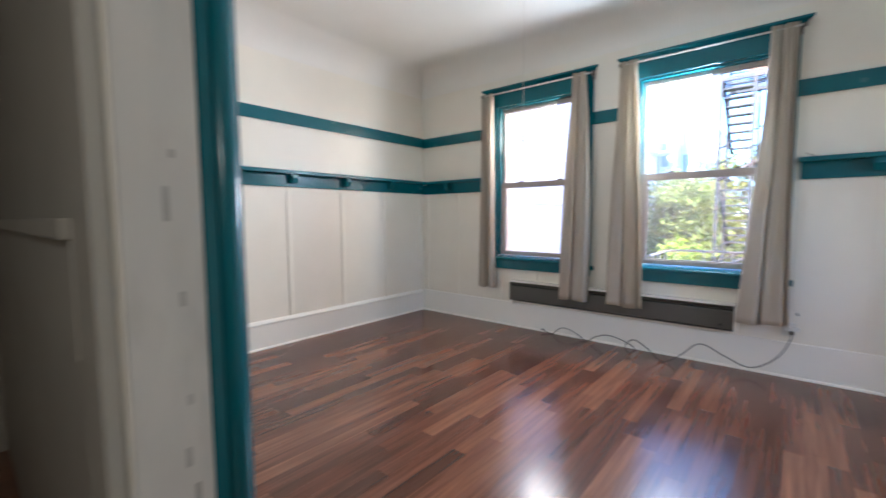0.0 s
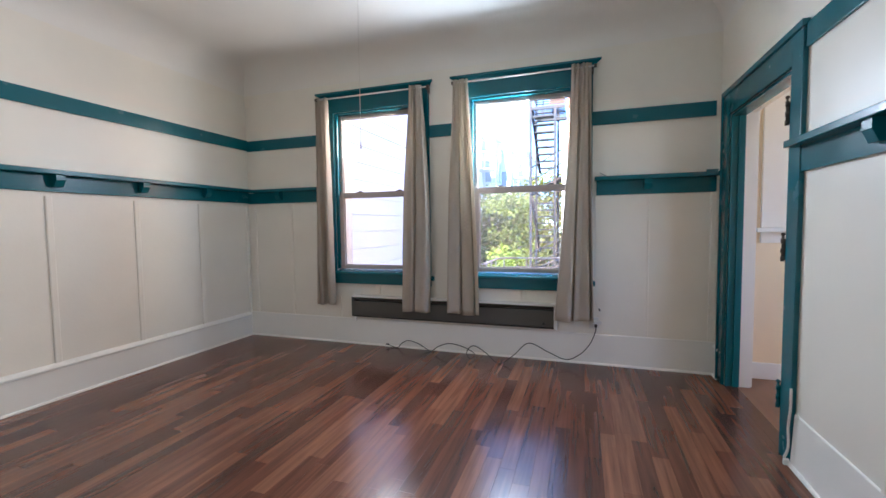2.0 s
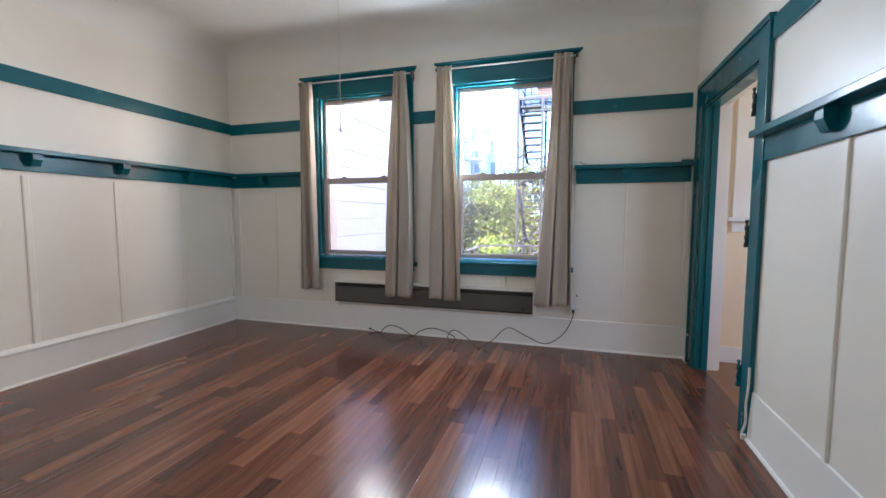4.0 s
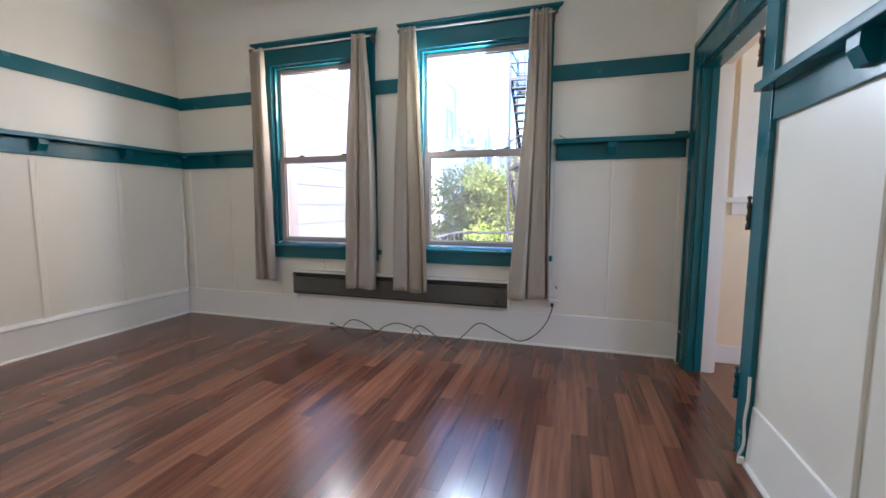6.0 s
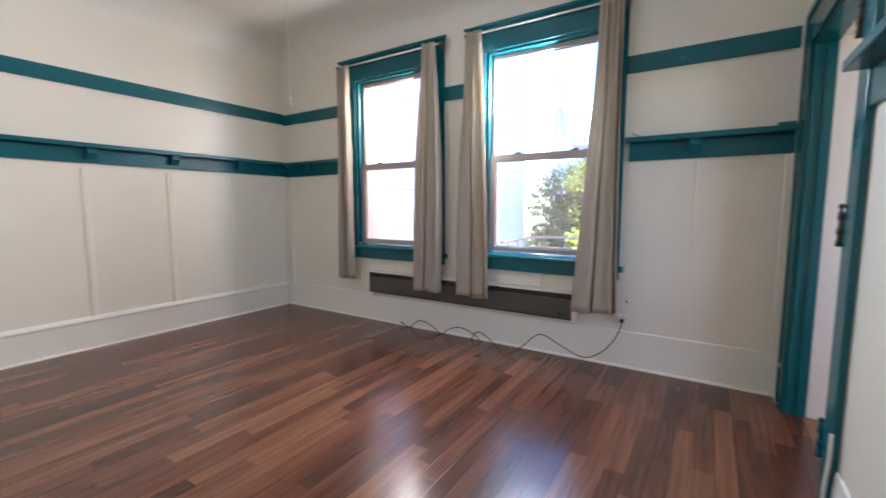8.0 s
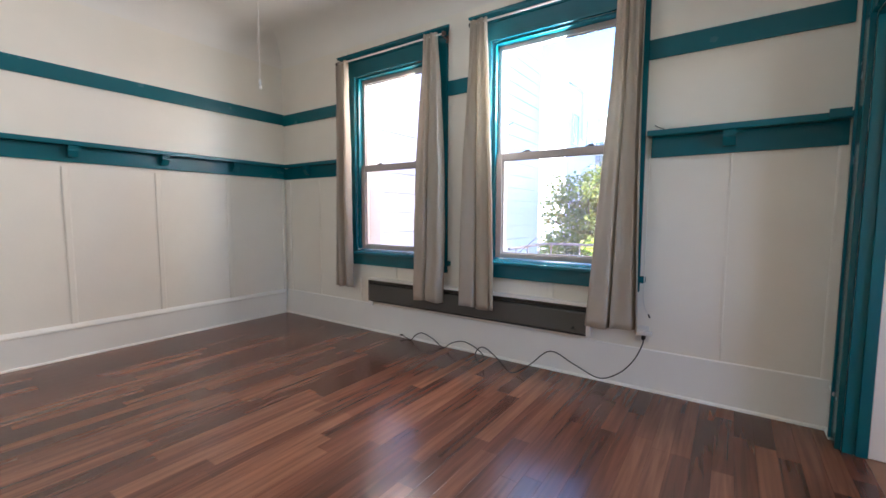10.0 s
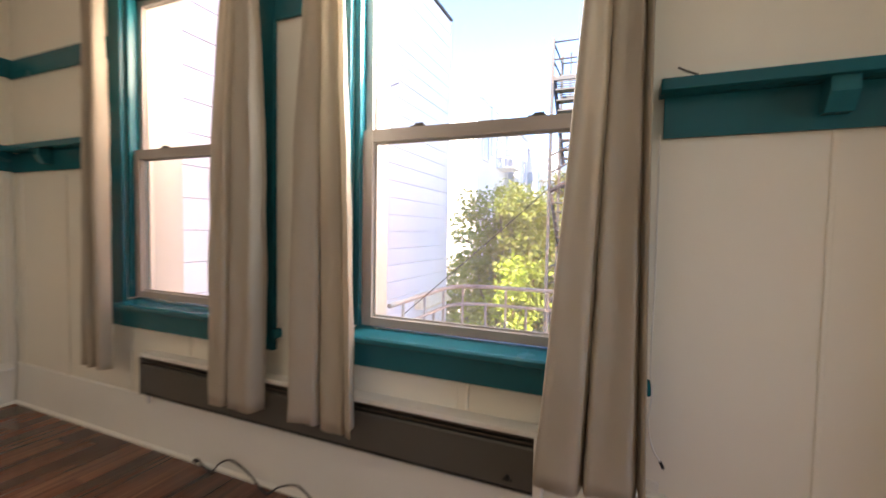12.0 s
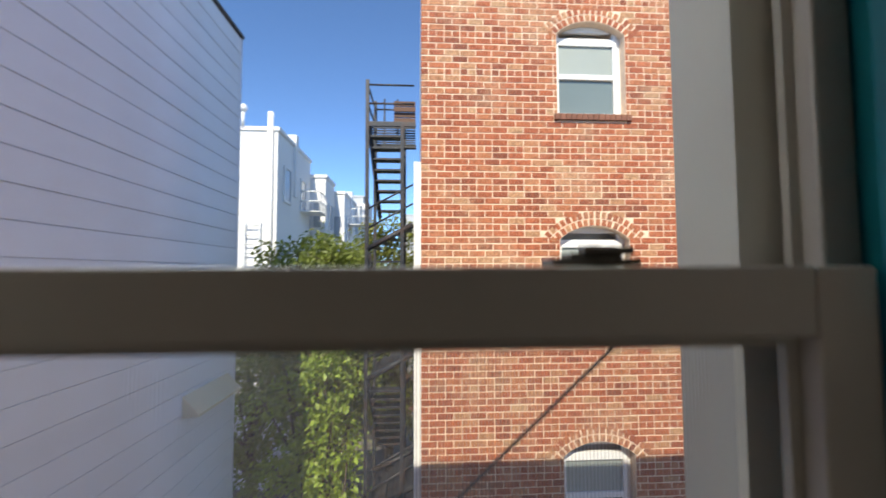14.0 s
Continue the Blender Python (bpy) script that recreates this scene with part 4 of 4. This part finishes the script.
bm = bmesh.new()
add_box(bm, RX + 0.02, RY, GZ, SX0, RY + 0.35, RTOP)
add_box(bm, SX1, RY, GZ, 13, RY + 0.35, RTOP)
zprev = GZ
for s in FLOORS:
    add_box(bm, SX0, RY, zprev, SX1, RY + 0.35, s)
    arc = [(MX + R_ARC * math.sin(a), s + SPRING + RISE - R_ARC + R_ARC * math.cos(a))
           for a in [math.asin((SX1 - SX0) / 2 / R_ARC) * (k / 8 - 1) for k in range(17)]]
    top = s + SPRING + RISE + 0.05
    pr = extrude_profile(arc + [(SX1, top), (SX0, top)], "y", RY, RY + 0.35)
    tmp = bpy.data.meshes.new("tmp")
    pr.to_mesh(tmp)
    pr.free()
    bm.from_mesh(tmp)
    bpy.data.meshes.remove(tmp)
    zprev = top
add_box(bm, SX0, RY, zprev, SX1, RY + 0.35, RTOP)
bbp("wall", bm, MORTAR)
bbp("core", boxes((RX + 0.05, RY + 0.40, GZ, 13, 16, RTOP - 0.1)), GREYSTUCCO)
bbp("side_wall", boxes((RX - 0.10, RY + 0.05, GZ, RX + 0.015, 16, 3.25), bevel=0.01), STUCCO)
for s in FLOORS[1:4]:
    wn_ = bbp("window", boxes((SX0 + 0.001, RY + 0.13, s, SX0 + 0.07, RY + 0.20, s + SPRING + 0.1), (SX1 - 0.13, RY + 0.13, s, SX1 - 0.06, RY + 0.20, s + SPRING + 0.1),
                              (SX1 - 0.059, RY + 0.16, s, SX1 - 0.001, RY + 0.22, s + SPRING + 0.1),
                              (SX0 + 0.07, RY + 0.13, s, SX1 - 0.13, RY + 0.20, s + 0.07), (SX0 + 0.07, RY + 0.13, s + SPRING - 0.12, SX1 - 0.13, RY + 0.20, s + SPRING),
                              (SX0 + 0.001, RY + 0.15, s + SPRING + 0.1, SX1 - 0.001, RY + 0.20, s + SPRING + RISE + 0.03), bevel=0.006), STUCCO, bb, "white painted sash window")
    bbp("meeting_rail", boxes((SX0 + 0.071, RY + 0.12, s + 0.61, SX1 - 0.131, RY + 0.19, s + 0.69), bevel=0.006), STUCCO, wn_)
    bbp("lower_pane", boxes((SX0 + 0.071, RY + 0.165, s + 0.071, SX1 - 0.131, RY + 0.172, s + 0.609)), DARKGLASS, wn_)
    bbp("upper_pane", boxes((SX0 + 0.071, RY + 0.165, s + 0.691, SX1 - 0.131, RY + 0.172, s + SPRING - 0.121)), BLIND, wn_)

# fire escape in the gap beside it
fe = thing("fire_escape", "tall dark iron fire escape stair with railings", "fire escape", at=(2.75, 7.3, GZ))


def fp(n, bm, m=IRON):
    return part(n, local(bm, fe.location), m, fe)


FX0, FX1, FY0, FY1 = 2.44, 3.02, 6.67, 8.0
for x, y, zt in ((FX0, FY0, 4.82), (FX1, FY0, 4.10), (FX0, FY1, 5.0), (FX1, FY1, 4.6)):
    fp("post", boxes((x - 0.03, y - 0.03, GZ, x + 0.03, y + 0.03, zt), bevel=0.004))
for y in (FY0 - 0.02, FY1 - 0.05):
    fp("beam", boxes((FX0 - 0.03, y, 4.03, 3.25, y + 0.05, 4.11), bevel=0.004))
for i in range(9):
    fp("grating_bar", boxes((FX0 - 0.02, FY0 + 0.12 + i * 0.135, 4.085, 3.24, FY0 + 0.145 + i * 0.135, 4.108)))
for z in (4.27, 4.58):
    bm = bmesh.new()
    tube(bm, (FX0, FY1, z), (3.22, FY1, z), 0.014)
    fp("rail", bm)
for z in (4.42, 4.74):
    bm = bmesh.new()
    tube(bm, (FX0, FY0, z), (3.22, FY0, z), 0.018)
    tube(bm, (FX0, FY0, z), (FX0, FY1, z + 0.1), 0.018)
    tube(bm, (FX0, FY1, z + 0.1), (3.22, FY1, z + 0.1), 0.018)
    fp("rail", bm)
for x in (2.62, 2.88):
    bm = bmesh.new()
    tube(bm, (x, FY1, 4.1), (x, FY1, 5.05), 0.018)
    fp("rail_post", bm)
for i in range(5):
    fp("board", boxes((2.86, FY0 + 0.35, 4.13 + i * 0.1, 3.24, FY0 + 0.39, 4.21 + i * 0.1)), BROWNWOOD)


ztop = 4.03
for k in range(4):
    z = ztop - k * 2.12
    for i in range(8):
        f = i / 7
        fp("tread", boxes((FX0 + 0.04 + 0.05 * f, FY0 + 0.05 + 0.11 * i, z - 0.16 - i * 0.165, FX1 - 0.03, FY0 + 0.28 + 0.11 * i, z - 0.13 - i * 0.165)))
    bm = bmesh.new()
    tube(bm, (FX0 + 0.03, FY0 + 0.05, z), (FX0 + 0.12, FY1 - 0.25, z - 1.40), 0.04, 4)
    fp("stringer", bm)
    bm = bmesh.new()
    tube(bm, (FX0, FY0, z - 2.06), (3.2, FY0, z - 1.65), 0.045, 4)
    fp("stringer", bm)
    bm = bmesh.new()
    tube(bm, (FX0, FY1 - 0.2, z - 1.9), (3.2, FY1 - 0.2, z - 1.55), 0.045, 4)
    fp("stringer", bm)
    bm = bmesh.new()
    tube(bm, (FX0, FY0, z - 1.72), (3.2, FY0, z - 1.30), 0.016)
    fp("rail", bm)
    bm = bmesh.new()
    tube(bm, (FX0, FY0, z - 1.40), (3.2, FY0, z - 0.98), 0.016)
    fp("rail", bm)
    for i in range(5):
        fp("tread", boxes((FX0 + 0.05 + i * 0.14, FY0 + 0.02, z - 2.02 + i * 0.085, FX0 + 0.17 + i * 0.14, FY1 - 0.2, z - 2.0 + i * 0.085)))

tagged(part("stay_wire", path_tube([(3.80, 0.30, 1.74), (3.44, 0.30, 1.415), (3.10, 0.30, 1.11), (2.745, 0.30, 0.80)], 0.0023, 6), CABLE_OUT), "thin dark stay wire slanting across the balcony", "wire")


# row of white houses in the distance
def row_house(x0, x1, y0, y1, top, m, chim, front=False):
    hs = thing("row_house", "distant white stucco house with small windows", "house", "row of distant houses", at=((x0 + x1) / 2, (y0 + y1) / 2, GZ))

    def q(n, bm, mm, parent=hs):
        return part(n, local(bm, hs.location), mm, parent)

    q("wall", boxes((x0, y0, GZ, x1, y1, top)), m)
    q("parapet", boxes((x0 - 0.06, y0 - 0.06, top, x1 + 0.08, y1, top + 0.16), bevel=0.02), m)
    if chim:
        q("chimney", boxes((x1 - 0.35, y0 + 2.1, top - 2.2, x1 + 0.10, y0 + 2.5, top + 0.55), bevel=0.02), m)
    for s in range(4):
        z = top - 1.9 - s * 3.0
        if front:
            fx = x1 - 0.40
            wf = q("window", boxes((fx - 0.24, y0 - 0.06, z - 0.7, fx - 0.18, y0, z + 0.7), (fx + 0.18, y0 - 0.06, z - 0.7, fx + 0.24, y0, z + 0.7),
                                   (fx - 0.18, y0 - 0.06, z + 0.63, fx + 0.18, y0, z + 0.7), (fx - 0.18, y0 - 0.09, z - 0.7, fx + 0.18, y0, z - 0.63)), m)
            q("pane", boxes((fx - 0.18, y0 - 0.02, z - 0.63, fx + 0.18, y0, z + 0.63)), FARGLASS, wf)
        for k in range(max(1, int((y1 - y0) / 2.4))):
            y = y0 + 1.2 + k * 2.4
            wn2 = q("window", boxes((x1, y - 0.5, z - 0.75, x1 + 0.06, y - 0.42, z + 0.75), (x1, y + 0.42, z - 0.75, x1 + 0.06, y + 0.5, z + 0.75),
                                    (x1, y - 0.42, z + 0.67, x1 + 0.06, y + 0.42, z + 0.75), (x1, y - 0.42, z - 0.75, x1 + 0.09, y + 0.42, z - 0.67)), m)
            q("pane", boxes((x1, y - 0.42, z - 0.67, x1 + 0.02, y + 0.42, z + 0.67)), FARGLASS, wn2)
    return hs


hA = row_house(-9, -2.1, 16, 20.9, 7.05, STUCCO, True)
row_house(-9, -1.35, 21.0, 23.2, 6.35, STUCCO, False, True)
row_house(-9, -0.80, 23.3, 27.5, 5.95, STUCCO, True, True)
row_house(-9, -0.55, 27.6, 34, 5.9, STUCCO, True)
row_house(-6, -1.9, 40, 48, 8.75, GREYSTUCCO, False, True)
row_house(1.5, 9, 52, 60, 8.6, GREYSTUCCO, True)
bm = bmesh.new()
tube(bm, (-2.35, 15.9, GZ), (-2.35, 15.9, 7.75), 0.11, 12)
part("drainpipe", local(bm, hA.location), STUCCO, hA)
bm = bmesh.new()
tube(bm, (-3.4, 15.92, 7.2), (-3.4, 15.92, 7.75), 0.06, 8)
bmesh.ops.create_uvsphere(bm, u_segments=12, v_segments=8, radius=0.16, matrix=Matrix.Translation((-3.4, 15.92, 7.9)))
part("vent_pipe", local(bm, hA.location), STUCCO, hA)
for y, bx in ((19.9, -2.10), (25.2, -0.80)):
    for z in (1.6, 4.4):
        bl = thing("iron_balcony", "small white iron balcony on a distant house", "balcony", "distant balconies", at=(bx + 0.45, y, z))
        part("deck", boxes((-0.45, -0.8, -0.04, 0.45, 0.8, 0.0)), STUCCO, bl)
        bm = bmesh.new()
        for zz in (0.45, 0.9):
            tube(bm, (0.43, -0.8, zz), (0.43, 0.8, zz), 0.03, 6)
            tube(bm, (-0.4, -0.8, zz), (0.43, -0.8, zz), 0.03, 6)
        for k in range(7):
            tube(bm, (0.43, -0.8 + k * 0.266, 0), (0.43, -0.8 + k * 0.266, 0.9), 0.02, 5)
        part("railing", bm, STUCCO, bl)
ld = thing("roof_ladder", "white iron escape ladder on a distant wall", "ladder", at=(-2.95, 15.85, 1.0))
bm = bmesh.new()
for x in (-0.28, 0.28):
    tube(bm, (x, 0, -3), (x, 0, 2.6), 0.03, 6)
for k in range(16):
    tube(bm, (-0.28, 0, -2.9 + k * 0.35), (0.28, 0, -2.9 + k * 0.35), 0.022, 6)
part("ladder", bm, GREYSTUCCO, ld)


# trees
def tree(at, height, clumps, leaves, leaf, seed, label, size=0.13):
    rnd = random.Random(seed)
    t = thing("tree", label, "tree", "trees in the yard", at=at)
    bm = bmesh.new()
    tube(bm, (0, 0, 0), (0.08, 0.05, height * 0.3), 0.20, 10, 0.15)
    tube(bm, (0.08, 0.05, height * 0.3), (0.0, -0.05, height * 0.55), 0.15, 10, 0.10)
    for c, r in clumps:
        s = Vector((0.04, 0, height * rnd.uniform(0.3, 0.55)))
        mid = s.lerp(Vector(c), 0.5) + Vector((rnd.uniform(-0.2, 0.2), rnd.uniform(-0.2, 0.2), 0.15))
        tube(bm, s, mid, 0.06, 6, 0.04)
        tube(bm, mid, c, 0.04, 6, 0.012)
        for _ in range(5):
            d = Vector((rnd.gauss(0, 1), rnd.gauss(0, 1), rnd.gauss(0, 0.7))).normalized() * r * 0.9
            tube(bm, c, Vector(c) + d, 0.012, 4, 0.004)
    part("trunk", bm, BARK, t)
    verts, faces = [], []
    total = sum(r ** 2 for _, r in clumps)
    for c, r in clumps:
        c = Vector(c)
        twigs = []
        for _ in range(max(10, int(34 * r * r))):
            d = Vector((rnd.gauss(0, 1), rnd.gauss(0, 1), rnd.gauss(0, 0.85))).normalized()
            twigs.append(c + d * r * rnd.uniform(0.45, 1.08) * (1 + 0.25 * noise.noise(d * 2 + c)))
        for _ in range(int(leaves * r * r / total)):
            w = rnd.choice(twigs)
            p = w + Vector((rnd.gauss(0, 0.16), rnd.gauss(0, 0.16), rnd.gauss(0, 0.11) - 0.03))
            ax = Vector((rnd.gauss(0, 1), rnd.gauss(0, 1), rnd.gauss(-0.5, 0.5))).normalized()
            sd = ax.cross(Vector((rnd.gauss(0, 0.5), rnd.gauss(0, 0.5), 1))).normalized()
            up = sd.cross(ax) * 0.12
            L = size * rnd.uniform(0.6, 1.3)
            k = len(verts)
            verts += [p, p + ax * L * 0.5 + sd * L * 0.28 + up * L, p + ax * L, p + ax * L * 0.5 - sd * L * 0.28 + up * L]
            faces += [(k, k + 1, k + 2), (k, k + 2, k + 3)]
    me = bpy.data.meshes.new("crown")
    me.from_pydata([tuple(v) for v in verts], [], faces)
    me.materials.append(leaf)
    o = new("crown", me)
    o.parent = t
    return t


def crown(seed, n, rx, ry, z0, z1, rmin, rmax, lean=(0, 0)):
    rnd = random.Random(seed)
    out = []
    for i in range(n):
        f = (i + 0.5) / n
        w = math.sin(math.pi * (0.12 + 0.83 * f)) ** 0.7
        a = i * 2.4
        q = rnd.uniform(0.3, 1.0)
        out.append(((lean[0] * f + rx * w * q * math.cos(a), lean[1] * f + ry * w * q * math.sin(a), z0 + (z1 - z0) * f), rnd.uniform(rmin, rmax)))
    return out


tree((1.0, 9.6, GZ), 7.5, crown(3, 30, 1.45, 1.2, 4.6, 8.5, 0.40, 0.80), 13000, LEAF, 11, "leafy green tree in the yard", 0.15)
droop = [((-0.75, 0.0, 5.75), 0.24), ((-1.15, -0.1, 5.45), 0.20), ((-0.55, 0.1, 4.75), 0.30), ((-1.0, 0.0, 4.25), 0.22), ((-1.05, 0.0, 3.85), 0.16)]
tree((1.50, 8.2, GZ), 5.5, crown(5, 18, 0.62, 0.5, 3.7, 6.8, 0.22, 0.42) + droop, 5600, LEAF3, 12, "young light green tree in the yard", 0.13)
tree((2.3, 13.5, GZ), 8.0, crown(7, 24, 1.9, 1.2, 3.2, 9.2, 0.6, 1.0), 11000, LEAF2, 13, "yellowing green tree behind the fire escape", 0.17)
tree((-1.6, 12.5, GZ), 6.0, crown(9, 16, 1.6, 1.2, 2.0, 6.2, 0.6, 0.95), 7000, LEAF, 14, "dark green tree beside the blue house", 0.17)
tree((0.2, 19, GZ), 8.0, crown(13, 22, 1.9, 2.5, 3.0, 8.7, 0.8, 1.2), 8000, LEAF2, 15, "distant green tree along the yards", 0.24)
piece("yard_fence", boxes((-8, 23.9, GZ, 14, 24.0, GZ + 2.2)), BROWNWOOD, "brown board fence across the yards", "fence")

# ---- floorboards ----
PW, J = 0.084, 0.0003
plank_meshes = {}
for k in range(int((X1 + 0.08) / PW) + 1):
    x0 = k * PW
    x1 = min(x0 + PW, X1 + 0.079)
    if x1 - x0 < 0.01:
        continue
    y = -random.uniform(0.1, 0.8)
    cuts = [0.0]
    while y > Y0 - 0.155:
        cuts.append(round(y, 2))
        y -= random.choice((0.6, 0.75, 0.9, 1.05))
    cuts.append(Y0 - 0.155)
    for a, b in zip(cuts, cuts[1:]):
        ln, wd = round(a - b, 3), round(x1 - x0, 4)
        if (ln, wd) not in plank_meshes:
            plank_meshes[ln, wd] = mesh_of("plank", boxes((J, -ln + J, -0.008, wd - J, -J, 0), bevel=0.0003), FLOOR)
        o = new("plank", plank_meshes[ln, wd])
        o.parent = floor
        o.location = (x0, a, 0)

# ---- bricks ----
COURSE, BL, JT = 0.0985, 0.240, 0.0145
rb = random.Random(5)


def brick_mesh(w, seed):
    r = random.Random(seed)
    bm = bmesh.new()
    hw, hh, c = w / 2 - JT / 2, COURSE / 2 - JT / 2, 0.005
    back = [bm.verts.new((sx * hw, 0, sz * hh)) for sx, sz in ((-1, -1), (1, -1), (1, 1), (-1, 1))]
    mid = [bm.verts.new((sx * hw + r.uniform(-0.003, 0.003), -0.002, sz * hh + r.uniform(-0.002, 0.002))) for sx, sz in ((-1, -1), (1, -1), (1, 1), (-1, 1))]
    fr = [bm.verts.new((sx * (hw - c), -0.005 + r.uniform(-0.0015, 0.0015), sz * (hh - c))) for sx, sz in ((-1, -1), (1, -1), (1, 1), (-1, 1))]
    for a, b in ((back, mid), (mid, fr)):
        for i in range(4):
            bm.faces.new((a[i], a[(i + 1) % 4], b[(i + 1) % 4], b[i]))
    bm.faces.new(fr)
    bmesh.ops.recalc_face_normals(bm, faces=bm.faces)
    return bm


shared = {(w, s): mesh_of("brick", brick_mesh(w, s), BRICK) for w in (BL, BL / 2) for s in range(4)}


def blocked(x, z):
    """Inside a window opening, or inside the arch of bricks over it."""
    for s in FLOORS:
        if SX0 < x < SX1 and s - 0.10 < z < s + SPRING:
            return True
        cz = s + SPRING + RISE - R_ARC
        d = math.hypot(x - MX, z - cz)
        if d < R_ARC + 0.205 and z > s + SPRING - 0.05 and abs(math.atan2(x - MX, z - cz)) < 0.80 and d > 0.2:
            return True
    return False


field_v, field_f, singles = [], [], 0
rows = int((RTOP - GZ - 2.5) / COURSE)
for r in range(rows):
    z = GZ + 2.5 + (r + 0.5) * COURSE
    head = r % 6 == 2
    w = BL / 2 if head else BL
    x = RX - (w / 2 if r % 2 else 0)
    while x < 8.4:
        a, b = max(x, RX), x + w
        c = (a + b) / 2
        x += w
        if b - a < 0.05:
            continue
        full = b - a > w - 0.001
        if any(s - 0.1 < z < s + SPRING for s in FLOORS) and (a < SX0 < b or a < SX1 < b):
            a, b = (a, SX0) if a < SX0 < b else (SX1, b)
            c, full = (a + b) / 2, False
            if b - a < 0.04:
                continue
        elif blocked(c, z):
            continue
        dz = rb.uniform(-0.003, 0.003)
        if full and c < 5.3 and 1.55 < z < 3.25 and singles < 300:
            o = new("brick", shared[w, rb.randrange(4)])
            o.parent = bb
            o.location = Vector((c, RY, z + dz)) - bb.location
            singles += 1
            continue
        hw, hh, k, dy = (b - a) / 2 - JT / 2, COURSE / 2 - JT / 2, len(field_v), rb.uniform(-0.0015, 0.0015)
        for q, y in ((0.0, 0.0), (0.0, -0.003 + dy), (0.004, -0.006 + dy)):
            for sx, sz in ((-1, -1), (1, -1), (1, 1), (-1, 1)):
                jit = 0.003 if q == 0.0 and y else 0
                field_v.append((c + sx * (hw - q) + rb.uniform(-jit, jit), RY + y, z + dz + sz * (hh - q)))
        for s in (0, 4):
            for i in range(4):
                field_f.append((k + s + i, k + s + (i + 1) % 4, k + s + 4 + (i + 1) % 4, k + s + 4 + i))
        field_f.append((k + 8, k + 9, k + 10, k + 11))
me = bpy.data.meshes.new("bricks")
me.from_pydata([tuple(Vector(v) - bb.location) for v in field_v], [], field_f)
me.materials.append(BRICKS)
o = tagged(new("bricks", me), "courses of red brick", kind="stuff")
o.parent = bb
arch_mesh = mesh_of("arch_brick", boxes((-0.034, -0.008, 0.008, 0.034, 0, 0.106), bevel=0.003), BRICK)
sill_mesh = mesh_of("sill_brick", boxes((-0.04, -0.055, -0.095, 0.04, 0.10, -0.004), bevel=0.004), DARKBRICK)
for s in FLOORS[1:4]:
    cz = s + SPRING + RISE - R_ARC
    for ring in (0, 1):
        rad = R_ARC + ring * 0.113
        n = int(2 * 0.80 * rad / 0.084)
        for i in range(n + 1):
            a = -0.80 + 1.6 * i / n + rb.uniform(-0.006, 0.006)
            o = new("arch_brick", arch_mesh)
            o.parent = bb
            o.matrix_local = Matrix.Translation(Vector((MX + rad * math.sin(a), RY, cz + rad * math.cos(a))) - bb.location) @ Matrix.Rotation(a, 4, "Y")
    for i in range(14):
        o = new("sill_brick", sill_mesh)
        o.parent = bb
        o.location = Vector((SX0 - 0.02 + i * 0.0866, RY, s)) - bb.location
